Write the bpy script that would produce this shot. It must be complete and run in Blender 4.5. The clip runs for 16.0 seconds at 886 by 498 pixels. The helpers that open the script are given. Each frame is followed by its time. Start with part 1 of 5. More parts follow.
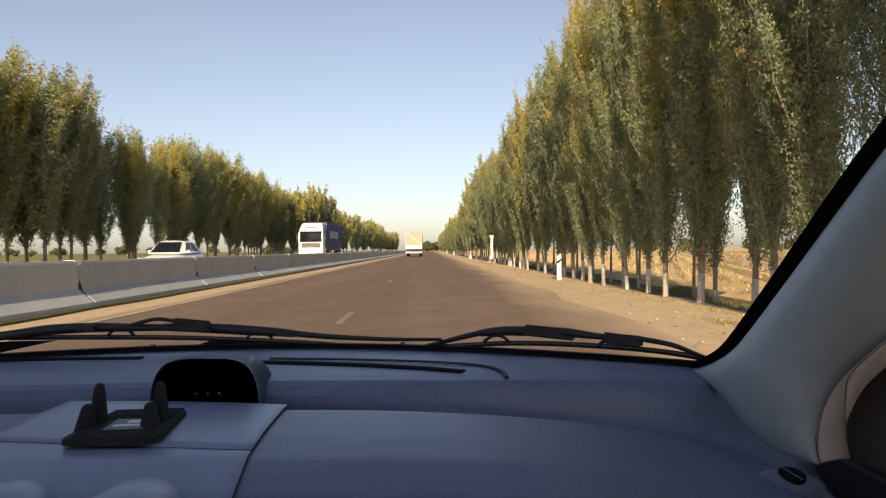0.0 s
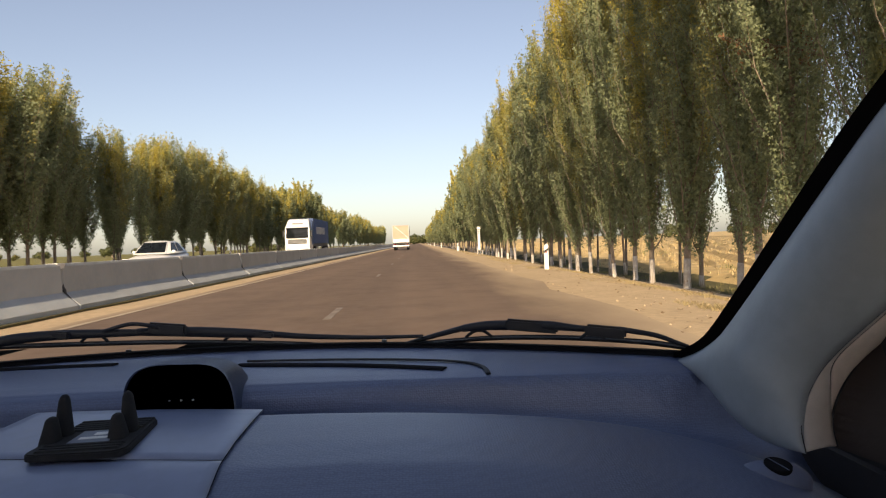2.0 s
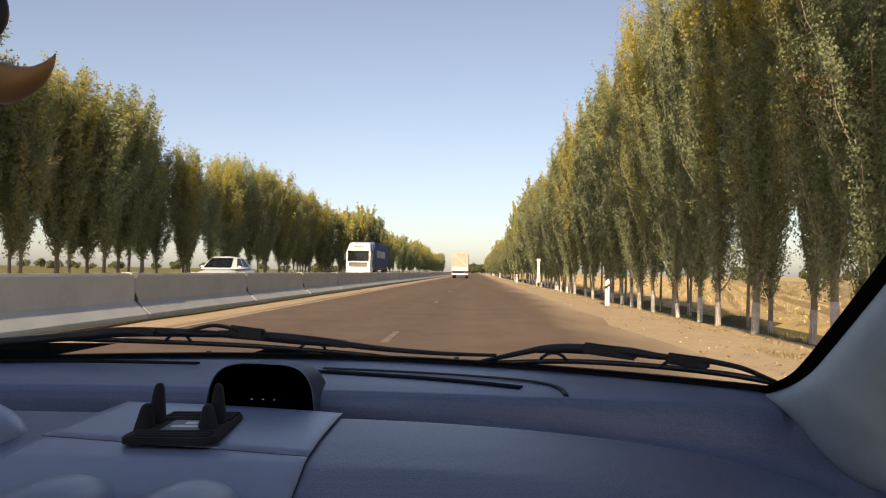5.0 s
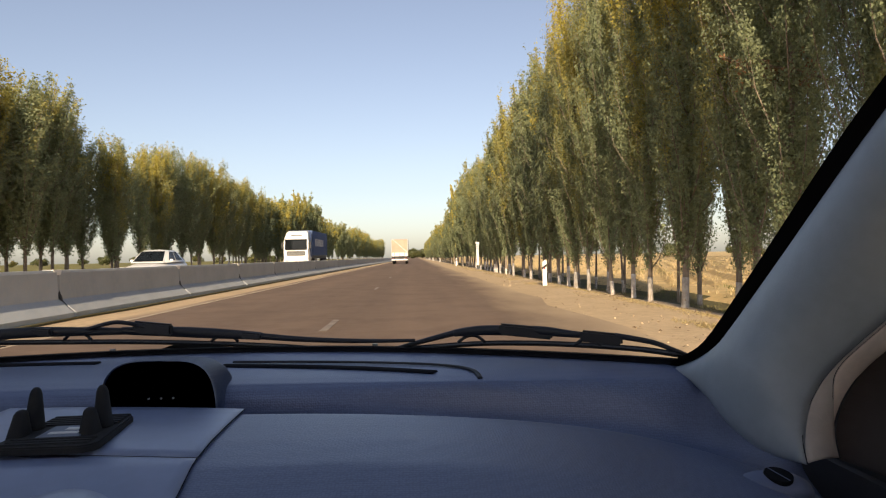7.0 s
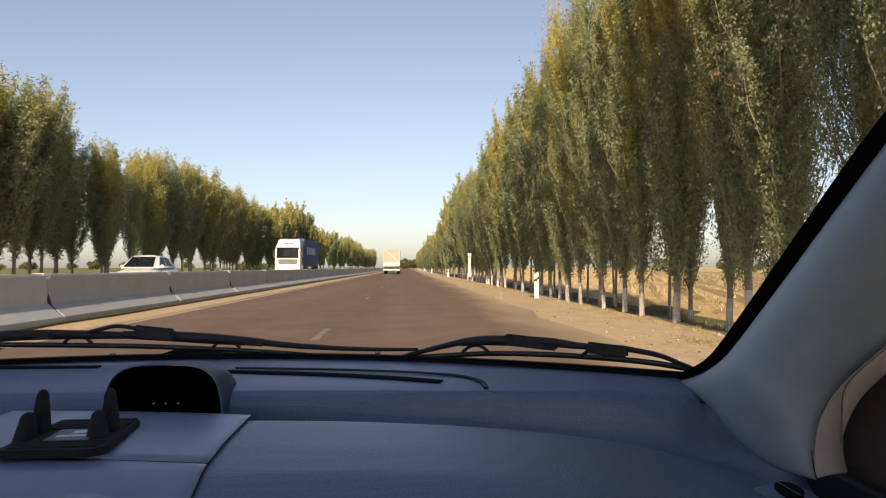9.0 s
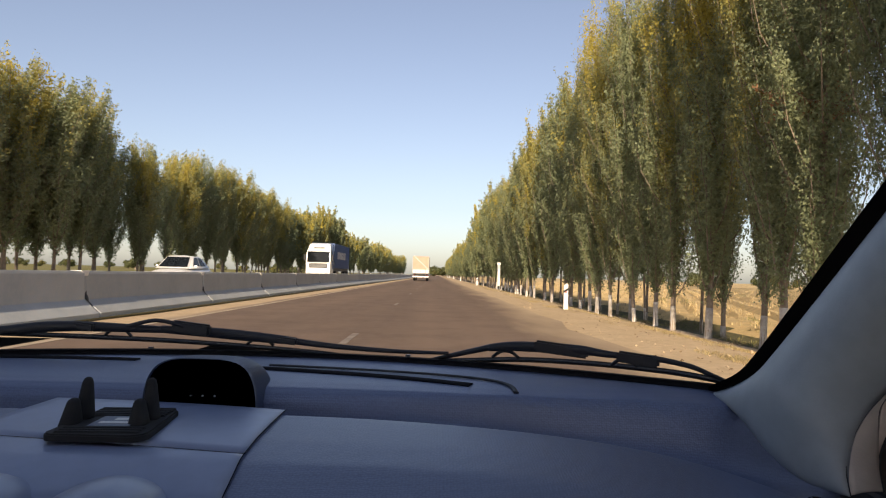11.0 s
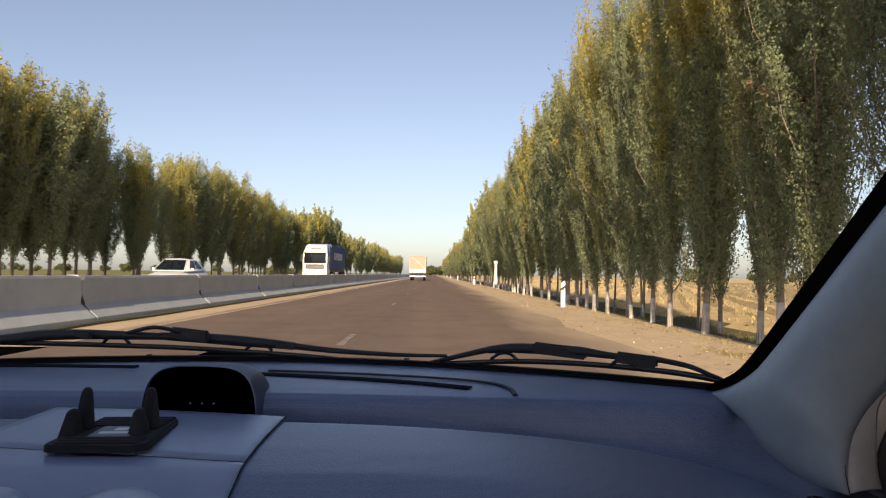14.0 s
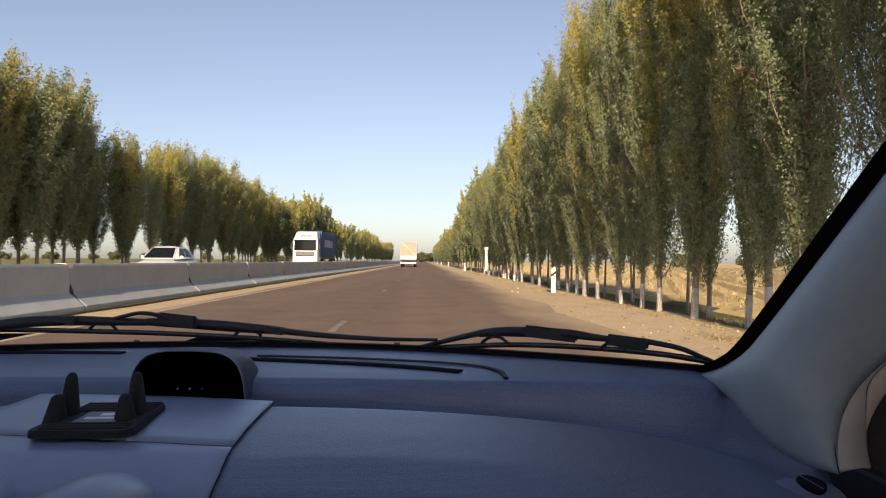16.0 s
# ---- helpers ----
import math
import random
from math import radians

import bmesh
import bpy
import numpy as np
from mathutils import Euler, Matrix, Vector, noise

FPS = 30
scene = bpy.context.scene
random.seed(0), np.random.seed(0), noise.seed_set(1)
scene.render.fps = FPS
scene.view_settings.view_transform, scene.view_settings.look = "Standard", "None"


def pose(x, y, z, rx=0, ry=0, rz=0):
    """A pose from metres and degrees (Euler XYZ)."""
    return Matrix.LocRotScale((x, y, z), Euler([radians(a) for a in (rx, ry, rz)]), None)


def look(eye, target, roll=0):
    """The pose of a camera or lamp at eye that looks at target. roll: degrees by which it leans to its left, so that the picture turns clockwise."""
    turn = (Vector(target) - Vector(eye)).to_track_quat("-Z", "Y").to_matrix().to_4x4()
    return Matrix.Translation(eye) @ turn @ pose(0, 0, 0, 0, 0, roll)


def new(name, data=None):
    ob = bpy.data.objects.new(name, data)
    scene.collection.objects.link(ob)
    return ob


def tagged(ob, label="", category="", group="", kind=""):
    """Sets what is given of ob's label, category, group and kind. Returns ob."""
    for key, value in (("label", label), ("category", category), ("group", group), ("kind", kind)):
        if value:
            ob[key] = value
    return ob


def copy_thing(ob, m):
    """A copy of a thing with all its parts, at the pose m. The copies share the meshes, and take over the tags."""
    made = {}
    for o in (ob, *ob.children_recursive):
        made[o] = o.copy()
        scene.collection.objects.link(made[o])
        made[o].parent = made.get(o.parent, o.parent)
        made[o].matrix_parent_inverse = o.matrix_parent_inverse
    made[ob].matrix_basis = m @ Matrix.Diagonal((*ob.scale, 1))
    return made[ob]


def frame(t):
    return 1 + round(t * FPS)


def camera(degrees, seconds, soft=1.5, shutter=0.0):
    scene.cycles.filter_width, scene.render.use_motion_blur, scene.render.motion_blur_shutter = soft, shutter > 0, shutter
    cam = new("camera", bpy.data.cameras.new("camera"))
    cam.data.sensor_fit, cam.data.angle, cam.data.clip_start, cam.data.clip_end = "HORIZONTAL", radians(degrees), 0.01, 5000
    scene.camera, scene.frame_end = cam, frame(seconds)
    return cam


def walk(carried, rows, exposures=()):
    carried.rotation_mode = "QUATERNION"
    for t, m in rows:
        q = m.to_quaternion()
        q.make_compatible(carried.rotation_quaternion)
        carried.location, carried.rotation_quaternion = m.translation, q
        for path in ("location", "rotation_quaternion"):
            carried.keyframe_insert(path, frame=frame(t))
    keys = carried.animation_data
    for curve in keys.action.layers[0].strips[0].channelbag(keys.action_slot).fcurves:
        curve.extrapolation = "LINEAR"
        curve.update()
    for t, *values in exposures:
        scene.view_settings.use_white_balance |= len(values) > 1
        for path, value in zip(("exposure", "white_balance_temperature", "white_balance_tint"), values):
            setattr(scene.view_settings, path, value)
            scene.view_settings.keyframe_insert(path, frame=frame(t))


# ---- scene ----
cam = camera(65.9, 16.0, soft=1.2)
PATH = [
    (0, (-0.006, -0.027, 1.012), (0.032, 1.973, 1.014), -0.6),
    (0.5, (-0.031, -0.016, 1.002), (-0.039, 1.983, 0.977), 1.7),
    (1, (-0.018, -0.019, 1.006), (0.039, 1.980, 1.028), -0.4),
    (1.5, (0.025, -0.011, 1.010), (0.158, 1.984, 1.018), -3.8),
    (2, (0.006, -0.010, 1.015), (0.080, 1.988, 0.994), -2.2),
    (2.5, (0.010, -0.005, 1.010), (0.093, 1.993, 1.044), -3.6),
    (3, (0.038, -0.002, 1.000), (0.058, 1.998, 0.985), -3.3),
    (3.5, (0.014, 0.001, 1.016), (0.060, 2.000, 1.066), -2.3),
    (4, (-0.027, -0.013, 0.996), (-0.163, 1.981, 1.073), 1.6),
    (6.5, (0.005, 0.003, 1.006), (0.048, 2.002, 1.035), -1.0),
    (7, (0.013, 0.010, 0.998), (0.092, 2.008, 1.020), -1.1),
    (7.5, (0.001, 0.010, 0.998), (0.076, 2.008, 1.051), -0.5),
    (8, (-0.006, 0.012, 0.997), (0.099, 2.008, 1.050), -0.1),
    (10.5, (-0.004, 0.012, 0.993), (0.069, 2.009, 1.057), 0.7),
    (11, (-0.010, 0.004, 0.991), (0.006, 2.002, 1.067), 1.6),
    (11.5, (-0.003, 0.006, 0.993), (0.049, 2.004, 1.065), 0.7),
    (12, (-0.002, 0.006, 0.989), (0.025, 2.005, 1.039), 1.6),
    (12.5, (-0.007, 0.015, 0.993), (0.070, 2.013, 1.035), 0.9),
    (13, (0.001, 0.006, 0.992), (0.039, 2.004, 1.070), 0.1),
    (13.5, (-0.003, 0.003, 0.994), (0.025, 2.002, 1.066), 0.4),
    (14, (-0.011, 0.003, 0.996), (0.015, 2.002, 1.070), 0.8),
    (14.5, (-0.008, 0.007, 0.994), (0.040, 2.006, 1.057), 0.2),
    (15, (0.001, 0.007, 1.002), (0.078, 2.005, 1.046), -1.1),
    (15.5, (0.006, 0.005, 0.998), (0.041, 2.005, 1.034), -0.8),
    (16, (-0.010, 0.010, 0.992), (0.044, 2.009, 1.027), 0.5),
]
walk(cam, [(t, look(eye, target, roll)) for t, eye, target, roll in PATH], exposures=[(0, 0.78, 6330, 8.5), (4, 0.78, 6330, 8.5), (8, 0.75, 6200, 8.5), (10.5, 0.74, 6120, 9.5), (12, 0.74, 6020, 9.5), (16, 0.74, 6000, 9.5)])

# ---- world and sun: low, warm, behind the car ----
SUN_EL, SUN_AZ = radians(20), math.atan2(-0.085, -0.97)   # azimuth from +y towards +x
world = bpy.data.worlds.new("sky")
scene.world = world
world.use_nodes = True
wn = world.node_tree
sky = wn.nodes.new("ShaderNodeTexSky")
sky.sky_type, sky.sun_disc = "NISHITA", False
sky.sun_elevation, sky.sun_rotation = SUN_EL, SUN_AZ
sky.air_density, sky.dust_density, sky.ozone_density = 1.0, 0.95, 1.2
haze = wn.nodes.new("ShaderNodeHueSaturation")      # dusty autumn air: paler than a clean sky
haze.inputs["Saturation"].default_value = 0.72
haze.inputs["Hue"].default_value = 0.504
wn.links.new(sky.outputs[0], haze.inputs["Color"])
rosy = wn.nodes.new("ShaderNodeMix")                 # faint rose tint of evening dust
rosy.data_type, rosy.blend_type = "RGBA", "MULTIPLY"
rosy.inputs["Factor"].default_value = 1.0
rosy.inputs["B"].default_value = (1.05, 0.985, 1.0, 1)
wn.links.new(haze.outputs[0], rosy.inputs["A"])
wn.links.new(rosy.outputs["Result"], wn.nodes["Background"].inputs[0])
wn.nodes["Background"].inputs[1].default_value = 0.080
sun = new("sun", bpy.data.lights.new("sun", "SUN"))
sun.data.energy, sun.data.angle, sun.data.color = 5.0, radians(0.6), (1.0, 0.77, 0.51)
to_sun = Vector((math.sin(SUN_AZ) * math.cos(SUN_EL), math.cos(SUN_AZ) * math.cos(SUN_EL), math.sin(SUN_EL)))
sun.matrix_world = look(to_sun * 50, (0, 0, 0))


# ---- material kit ----
def mat(name, base, rough=0.7, metal=0.0, second=None, scale=8.0, mix=0.5, bump=0.0, bump_scale=60.0,
        fine=None, spec=0.4, vary=0.0, coords="Object", detail=6.0, island=0.0, stretch=None, dots=0.0):
    """A surface with two scales of variation and a fine relief."""
    m = bpy.data.materials.new(name)
    m.use_nodes = True
    nt = m.node_tree
    b = nt.nodes["Principled BSDF"]
    b.inputs["Roughness"].default_value, b.inputs["Metallic"].default_value = rough, metal
    b.inputs["Specular IOR Level"].default_value = spec
    tc = nt.nodes.new("ShaderNodeTexCoord")
    src = tc.outputs[coords]
    col = None
    if stretch:
        mp = nt.nodes.new("ShaderNodeMapping")
        mp.inputs["Scale"].default_value = stretch
        nt.links.new(src, mp.inputs["Vector"])
    def noise_at(sc, det=detail, drawn=False):
        n = nt.nodes.new("ShaderNodeTexNoise")
        n.inputs["Scale"].default_value, n.inputs["Detail"].default_value = sc, det
        nt.links.new(mp.outputs[0] if drawn else src, n.inputs["Vector"])
        return n.outputs["Fac"]
    def ramp(fac, lo, hi):
        r = nt.nodes.new("ShaderNodeMapRange")
        r.inputs["From Min"].default_value, r.inputs["From Max"].default_value = lo, hi
        nt.links.new(fac, r.inputs["Value"])
        return r.outputs[0]
    def blend(fac, a, c, strength=1.0):
        x = nt.nodes.new("ShaderNodeMix")
        x.data_type = "RGBA"
        k = nt.nodes.new("ShaderNodeMath")
        k.operation = "MULTIPLY"
        k.inputs[1].default_value = strength
        nt.links.new(fac, k.inputs[0])
        nt.links.new(k.outputs[0], x.inputs["Factor"])
        for sock, v in ((x.inputs["A"], a), (x.inputs["B"], c)):
            if isinstance(v, tuple):
                sock.default_value = (*v, 1)
            else:
                nt.links.new(v, sock)
        return x.outputs["Result"]
    second = second or tuple(c * 0.75 for c in base)
    col = blend(ramp(noise_at(scale, drawn=bool(stretch)), 0.35, 0.65), base, second, mix)
    if stretch:
        col = blend(ramp(noise_at(scale * 1.7), 0.45, 0.7), col, tuple(c * 0.7 for c in second), 0.5)
    third = fine or tuple(c * 0.8 for c in base)
    col = blend(ramp(noise_at(scale * 9.0), 0.4, 0.62), col, third, 0.35)
    if vary or island:
        info = nt.nodes.new("ShaderNodeNewGeometry" if island else "ShaderNodeObjectInfo")
        out = info.outputs["Random Per Island"] if island else info.outputs["Random"]
        h = nt.nodes.new("ShaderNodeHueSaturation")
        nt.links.new(ramp(out, 0, 1), h.inputs["Value"])
        h.inputs["Value"].default_value = 1
        r = h.inputs["Value"].links[0].from_node
        r.inputs["To Min"].default_value, r.inputs["To Max"].default_value = 1 - (vary or island), 1 + (vary or island)
        nt.links.new(col, h.inputs["Color"])
        col = h.outputs[0]
    nt.links.new(col, b.inputs["Base Color"])
    if dots:
        vo = nt.nodes.new("ShaderNodeTexVoronoi")
        vo.inputs["Scale"].default_value, vo.inputs["Randomness"].default_value = dots, 0.5
        nt.links.new(src, vo.inputs["Vector"])
        bp = nt.nodes.new("ShaderNodeBump")
        bp.inputs["Strength"].default_value, bp.inputs["Distance"].default_value = bump, 0.5 / dots
        nt.links.new(vo.outputs["Distance"], bp.inputs["Height"])
        nt.links.new(bp.outputs[0], b.inputs["Normal"])
        grain = nt.nodes.new("ShaderNodeMix")          # colour goes darker between the grains
        grain.data_type = "RGBA"
        nt.links.new(ramp(vo.outputs["Distance"], 0.2, 0.75), grain.inputs["Factor"])
        nt.links.new(col, grain.inputs["A"])
        grain.inputs["B"].default_value = (*[c * 0.86 for c in second], 1)
        nt.links.new(grain.outputs["Result"], b.inputs["Base Color"])
    elif bump:
        bp = nt.nodes.new("ShaderNodeBump")
        bp.inputs["Strength"].default_value, bp.inputs["Distance"].default_value = bump, 0.4 / bump_scale
        nt.links.new(noise_at(bump_scale, 3.0), bp.inputs["Height"])
        nt.links.new(bp.outputs[0], b.inputs["Normal"])
    return m


def leaf_mat(name, green, dark, gold, gold_lo, gold_hi):
    """Leaves: green with drifts of autumn gold and painted sunlit tops, some light passing through them."""
    m = bpy.data.materials.new(name)
    m.use_nodes = True
    nt = m.node_tree
    b, out = nt.nodes["Principled BSDF"], nt.nodes["Material Output"]
    geo, tc, oi = nt.nodes.new("ShaderNodeNewGeometry"), nt.nodes.new("ShaderNodeTexCoord"), nt.nodes.new("ShaderNodeObjectInfo")
    n = nt.nodes.new("ShaderNodeTexNoise")
    n.inputs["Scale"].default_value, n.inputs["Detail"].default_value = 1.5, 2.0
    shift = nt.nodes.new("ShaderNodeVectorMath")
    shift.operation = "MULTIPLY_ADD"
    nt.links.new(oi.outputs["Random"], shift.inputs[0])
    shift.inputs[1].default_value = (37, 19, 23)
    nt.links.new(tc.outputs["Object"], shift.inputs[2])
    plume = nt.nodes.new("ShaderNodeMapping")      # gold runs along the upright shoots
    plume.inputs["Scale"].default_value = (1.0, 1.0, 0.32)
    nt.links.new(shift.outputs[0], plume.inputs["Vector"])
    nt.links.new(plume.outputs[0], n.inputs["Vector"])
    a = nt.nodes.new("ShaderNodeMath")
    a.operation = "MULTIPLY_ADD"
    nt.links.new(geo.outputs["Random Per Island"], a.inputs[0])
    a.inputs[1].default_value = 0.09
    nt.links.new(n.outputs["Fac"], a.inputs[2])
    r = nt.nodes.new("ShaderNodeMapRange")
    r.inputs["From Min"].default_value, r.inputs["From Max"].default_value = gold_lo, gold_hi
    nt.links.new(a.outputs[0], r.inputs["Value"])
    sep = nt.nodes.new("ShaderNodeSeparateXYZ")
    nt.links.new(tc.outputs["Object"], sep.inputs[0])
    high = nt.nodes.new("ShaderNodeMath")          # more gold with height: sunlit tops put into the colour
    high.operation = "MULTIPLY_ADD"
    nt.links.new(sep.outputs["Z"], high.inputs[0])
    high.inputs[1].default_value = 0.046
    nt.links.new(a.outputs[0], high.inputs[2])
    each = nt.nodes.new("ShaderNodeMath")          # and some trees turn sooner than others
    each.operation = "MULTIPLY_ADD"
    nt.links.new(oi.outputs["Random"], each.inputs[0])
    each.inputs[1].default_value = 0.24
    nt.links.new(high.outputs[0], each.inputs[2])
    less = nt.nodes.new("ShaderNodeMath")
    less.operation = "SUBTRACT"
    nt.links.new(each.outputs[0], less.inputs[0])
    less.inputs[1].default_value = 0.11
    nt.links.new(less.outputs[0], r.inputs["Value"])
    mixes = []
    for fac, x, y in ((geo.outputs["Random Per Island"], green, dark), (r.outputs[0], None, gold)):
        k = nt.nodes.new("ShaderNodeMix")
        k.data_type = "RGBA"
        nt.links.new(fac, k.inputs["Factor"])
        if x:
            k.inputs["A"].default_value = (*x, 1)
        else:
            nt.links.new(mixes[-1], k.inputs["A"])
        k.inputs["B"].default_value = (*y, 1)
        mixes.append(k.outputs["Result"])
    nt.links.new(mixes[-1], b.inputs["Base Color"])
    b.inputs["Roughness"].default_value, b.inputs["Specular IOR Level"].default_value = 0.52, 0.3
    tr = nt.nodes.new("ShaderNodeBsdfTranslucent")
    nt.links.new(mixes[-1], tr.inputs["Color"])
    ms = nt.nodes.new("ShaderNodeMixShader")
    ms.inputs[0].default_value = 0.46
    nt.links.new(b.outputs[0], ms.inputs[1])
    nt.links.new(tr.outputs[0], ms.inputs[2])
    nt.links.new(ms.outputs[0], out.inputs["Surface"])
    return m


VINYL = mat("dash_vinyl", (0.14, 0.18, 0.31), 0.4, second=(0.112, 0.146, 0.26), scale=5, mix=0.6, bump=0.32, dots=420, spec=1.0)
TRAY = mat("tray_plastic", (0.26, 0.315, 0.47), 0.36, second=(0.22, 0.27, 0.41), scale=7, mix=0.5, bump=0.12, bump_scale=600, spec=1.0)
TRIM = mat("pillar_trim_plastic", (0.38, 0.415, 0.435), 0.5, second=(0.33, 0.36, 0.375), scale=6, mix=0.5, bump=0.2, bump_scale=500)
DOOR = mat("door_frame_cloth", (0.12, 0.095, 0.082), 0.8, second=(0.085, 0.067, 0.058), scale=9, bump=0.3, bump_scale=400)
SILL = mat("inner_trim_strip", (0.55, 0.49, 0.43), 0.6, second=(0.47, 0.42, 0.37), scale=10, bump=0.2, bump_scale=500)
UNDERDASH = mat("footwell_plastic", (0.055, 0.052, 0.056), 0.7, second=(0.04, 0.038, 0.04), scale=9, bump=0.2, bump_scale=400)
SEAL = mat("door_seal_fabric", (0.86, 0.74, 0.64), 0.9, second=(0.80, 0.68, 0.58), scale=12, bump=0.4, bump_scale=700)
NOZZLE = mat("demister_plastic", (0.17, 0.2, 0.3), 0.45, second=(0.14, 0.165, 0.25), scale=20, bump=0.1, bump_scale=500)
PLATE = mat("label_plate_grey", (0.17, 0.195, 0.26), 0.5, second=(0.14, 0.165, 0.22), scale=30, bump=0.1, bump_scale=600)
BLACK = mat("black_plastic", (0.02, 0.02, 0.023), 0.55, second=(0.02, 0.02, 0.022), scale=20, bump=0.15, bump_scale=500)
RUBBER = mat("black_rubber", (0.018, 0.018, 0.02), 0.8, second=(0.028, 0.027, 0.026), scale=30, bump=0.2, bump_scale=400)
FRIT = mat("screen_border", (0.012, 0.012, 0.014), 0.9, spec=0.1)
CARPET = mat("cabin_carpet", (0.2, 0.155, 0.125), 0.95, second=(0.16, 0.125, 0.1), scale=6, bump=0.4, bump_scale=300)
HEADLINER = mat("headliner", (0.25, 0.235, 0.22), 0.95, bump=0.3, bump_scale=500)
CONCRETE = mat("barrier_concrete", (0.43, 0.455, 0.465), 0.9, second=(0.36, 0.38, 0.39), scale=1.3, mix=0.8, fine=(0.47, 0.455, 0.43), bump=0.5, bump_scale=40, vary=0.08)
CHIP = mat("fresh_concrete", (0.86, 0.84, 0.8), 0.9, second=(0.76, 0.74, 0.7), scale=4, bump=0.6, bump_scale=40)
ASPHALT = mat("asphalt", (0.20, 0.138, 0.098), 0.93, second=(0.137, 0.095, 0.068), scale=0.5, mix=0.85, stretch=(1.6, 0.05, 1.0), fine=(0.195, 0.145, 0.108), bump=0.45, bump_scale=60, spec=0.25)
def dusty_sides(m, dust, spans):
    """Road dust drifted over the sides of the asphalt: spans of x over which it thickens."""
    nt = m.node_tree
    b = nt.nodes["Principled BSDF"]
    tc, sep = nt.nodes.new("ShaderNodeTexCoord"), nt.nodes.new("ShaderNodeSeparateXYZ")
    nt.links.new(tc.outputs["Object"], sep.inputs[0])
    drift = nt.nodes.new("ShaderNodeTexNoise")
    drift.inputs["Scale"].default_value, drift.inputs["Detail"].default_value = 0.8, 7.0
    mp = nt.nodes.new("ShaderNodeMapping")
    mp.inputs["Scale"].default_value = (1.0, 0.3, 1.0)
    nt.links.new(tc.outputs["Object"], mp.inputs["Vector"])
    nt.links.new(mp.outputs[0], drift.inputs["Vector"])
    for lo, hi in spans:
        ad = nt.nodes.new("ShaderNodeMath")
        ad.operation = "MULTIPLY_ADD"
        nt.links.new(drift.outputs["Fac"], ad.inputs[0])
        ad.inputs[1].default_value = 2.2 if hi > lo else -1.2
        nt.links.new(sep.outputs["X"], ad.inputs[2])
        r = nt.nodes.new("ShaderNodeMapRange")
        r.inputs["From Min"].default_value, r.inputs["From Max"].default_value = lo, hi
        r.inputs["To Max"].default_value = 0.9
        nt.links.new(ad.outputs[0], r.inputs["Value"])
        x = nt.nodes.new("ShaderNodeMix")
        x.data_type = "RGBA"
        nt.links.new(r.outputs[0], x.inputs["Factor"])
        nt.links.new(b.inputs["Base Color"].links[0].from_socket, x.inputs["A"])
        x.inputs["B"].default_value = (*dust, 1)
        nt.links.new(x.outputs["Result"], b.inputs["Base Color"])
    return m


dusty_sides(ASPHALT, (0.50, 0.38, 0.24), ((2.7, 4.1), (-5.5, -6.1)))
EDGE_LINE = mat("edge_line_paint", (0.5, 0.4, 0.28), 0.85, second=(0.33, 0.255, 0.18), scale=1.5, mix=0.8, bump=0.3, bump_scale=60)
LINE = mat("road_paint", (0.28, 0.235, 0.19), 0.85, second=(0.17, 0.135, 0.105), scale=3.0, mix=0.9, fine=(0.2, 0.17, 0.14), bump=0.3, bump_scale=60)
# weedy earth, its colour darkened to include the shade of the tree row
DITCH = mat("shaded_ditch_bed", (0.13, 0.115, 0.06), 0.95, second=(0.085, 0.085, 0.04), scale=0.9, mix=0.8, fine=(0.2, 0.16, 0.09), bump=0.8, bump_scale=20, spec=0.1)
RUST = mat("rusty_leaves", (0.30, 0.165, 0.085), 0.8, second=(0.2, 0.115, 0.06), scale=2, mix=0.8, island=0.3, spec=0.2)
DRYLEAF = mat("dry_leaves", (0.27, 0.195, 0.115), 0.9, second=(0.19, 0.14, 0.08), scale=0.6, mix=0.7, island=0.25, spec=0.15)
DUST = mat("verge_dust", (0.58, 0.44, 0.275), 0.97, second=(0.49, 0.37, 0.23), scale=0.8, mix=0.7, fine=(0.36, 0.27, 0.175), bump=0.5, bump_scale=14, spec=0.1)
FIELD = mat("field_soil", (0.72, 0.53, 0.26), 0.97, second=(0.58, 0.42, 0.2), scale=0.12, mix=0.8, fine=(0.24, 0.19, 0.1), bump=0.9, bump_scale=8, spec=0.1)
MEADOW = mat("weedy_meadow", (0.25, 0.21, 0.08), 0.95, second=(0.16, 0.17, 0.06), scale=0.09, mix=0.9, fine=(0.2, 0.17, 0.07), bump=0.9, bump_scale=8, spec=0.1)
DRYGRASS = mat("dry_grass", (0.34, 0.26, 0.135), 0.9, second=(0.22, 0.185, 0.085), scale=0.8, mix=0.9, island=0.3, spec=0.15)
STRAW = mat("dry_straw", (0.45, 0.35, 0.19), 0.9, second=(0.36, 0.28, 0.14), scale=0.6, mix=0.8, island=0.3, spec=0.2)
WEED = mat("weeds", (0.13, 0.14, 0.05), 0.8, second=(0.27, 0.22, 0.09), scale=0.5, mix=0.9, island=0.3, spec=0.2)
BARK = mat("poplar_bark", (0.28, 0.225, 0.17), 0.95, second=(0.17, 0.135, 0.10), scale=6, mix=0.8, bump=0.7, bump_scale=40, vary=0.15)
LIME = mat("whitewash", (0.62, 0.58, 0.53), 0.95, second=(0.30, 0.26, 0.215), scale=7, mix=0.75, fine=(0.36, 0.32, 0.27), bump=0.5, bump_scale=50, vary=0.25)
LEAF = leaf_mat("poplar_leaves", (0.30, 0.335, 0.175), (0.215, 0.245, 0.14), (0.49, 0.41, 0.08), 0.82, 1.07)
LEAF_FAR = leaf_mat("far_leaves", (0.13, 0.14, 0.055), (0.09, 0.105, 0.045), (0.24, 0.19, 0.05), 0.7, 0.95)
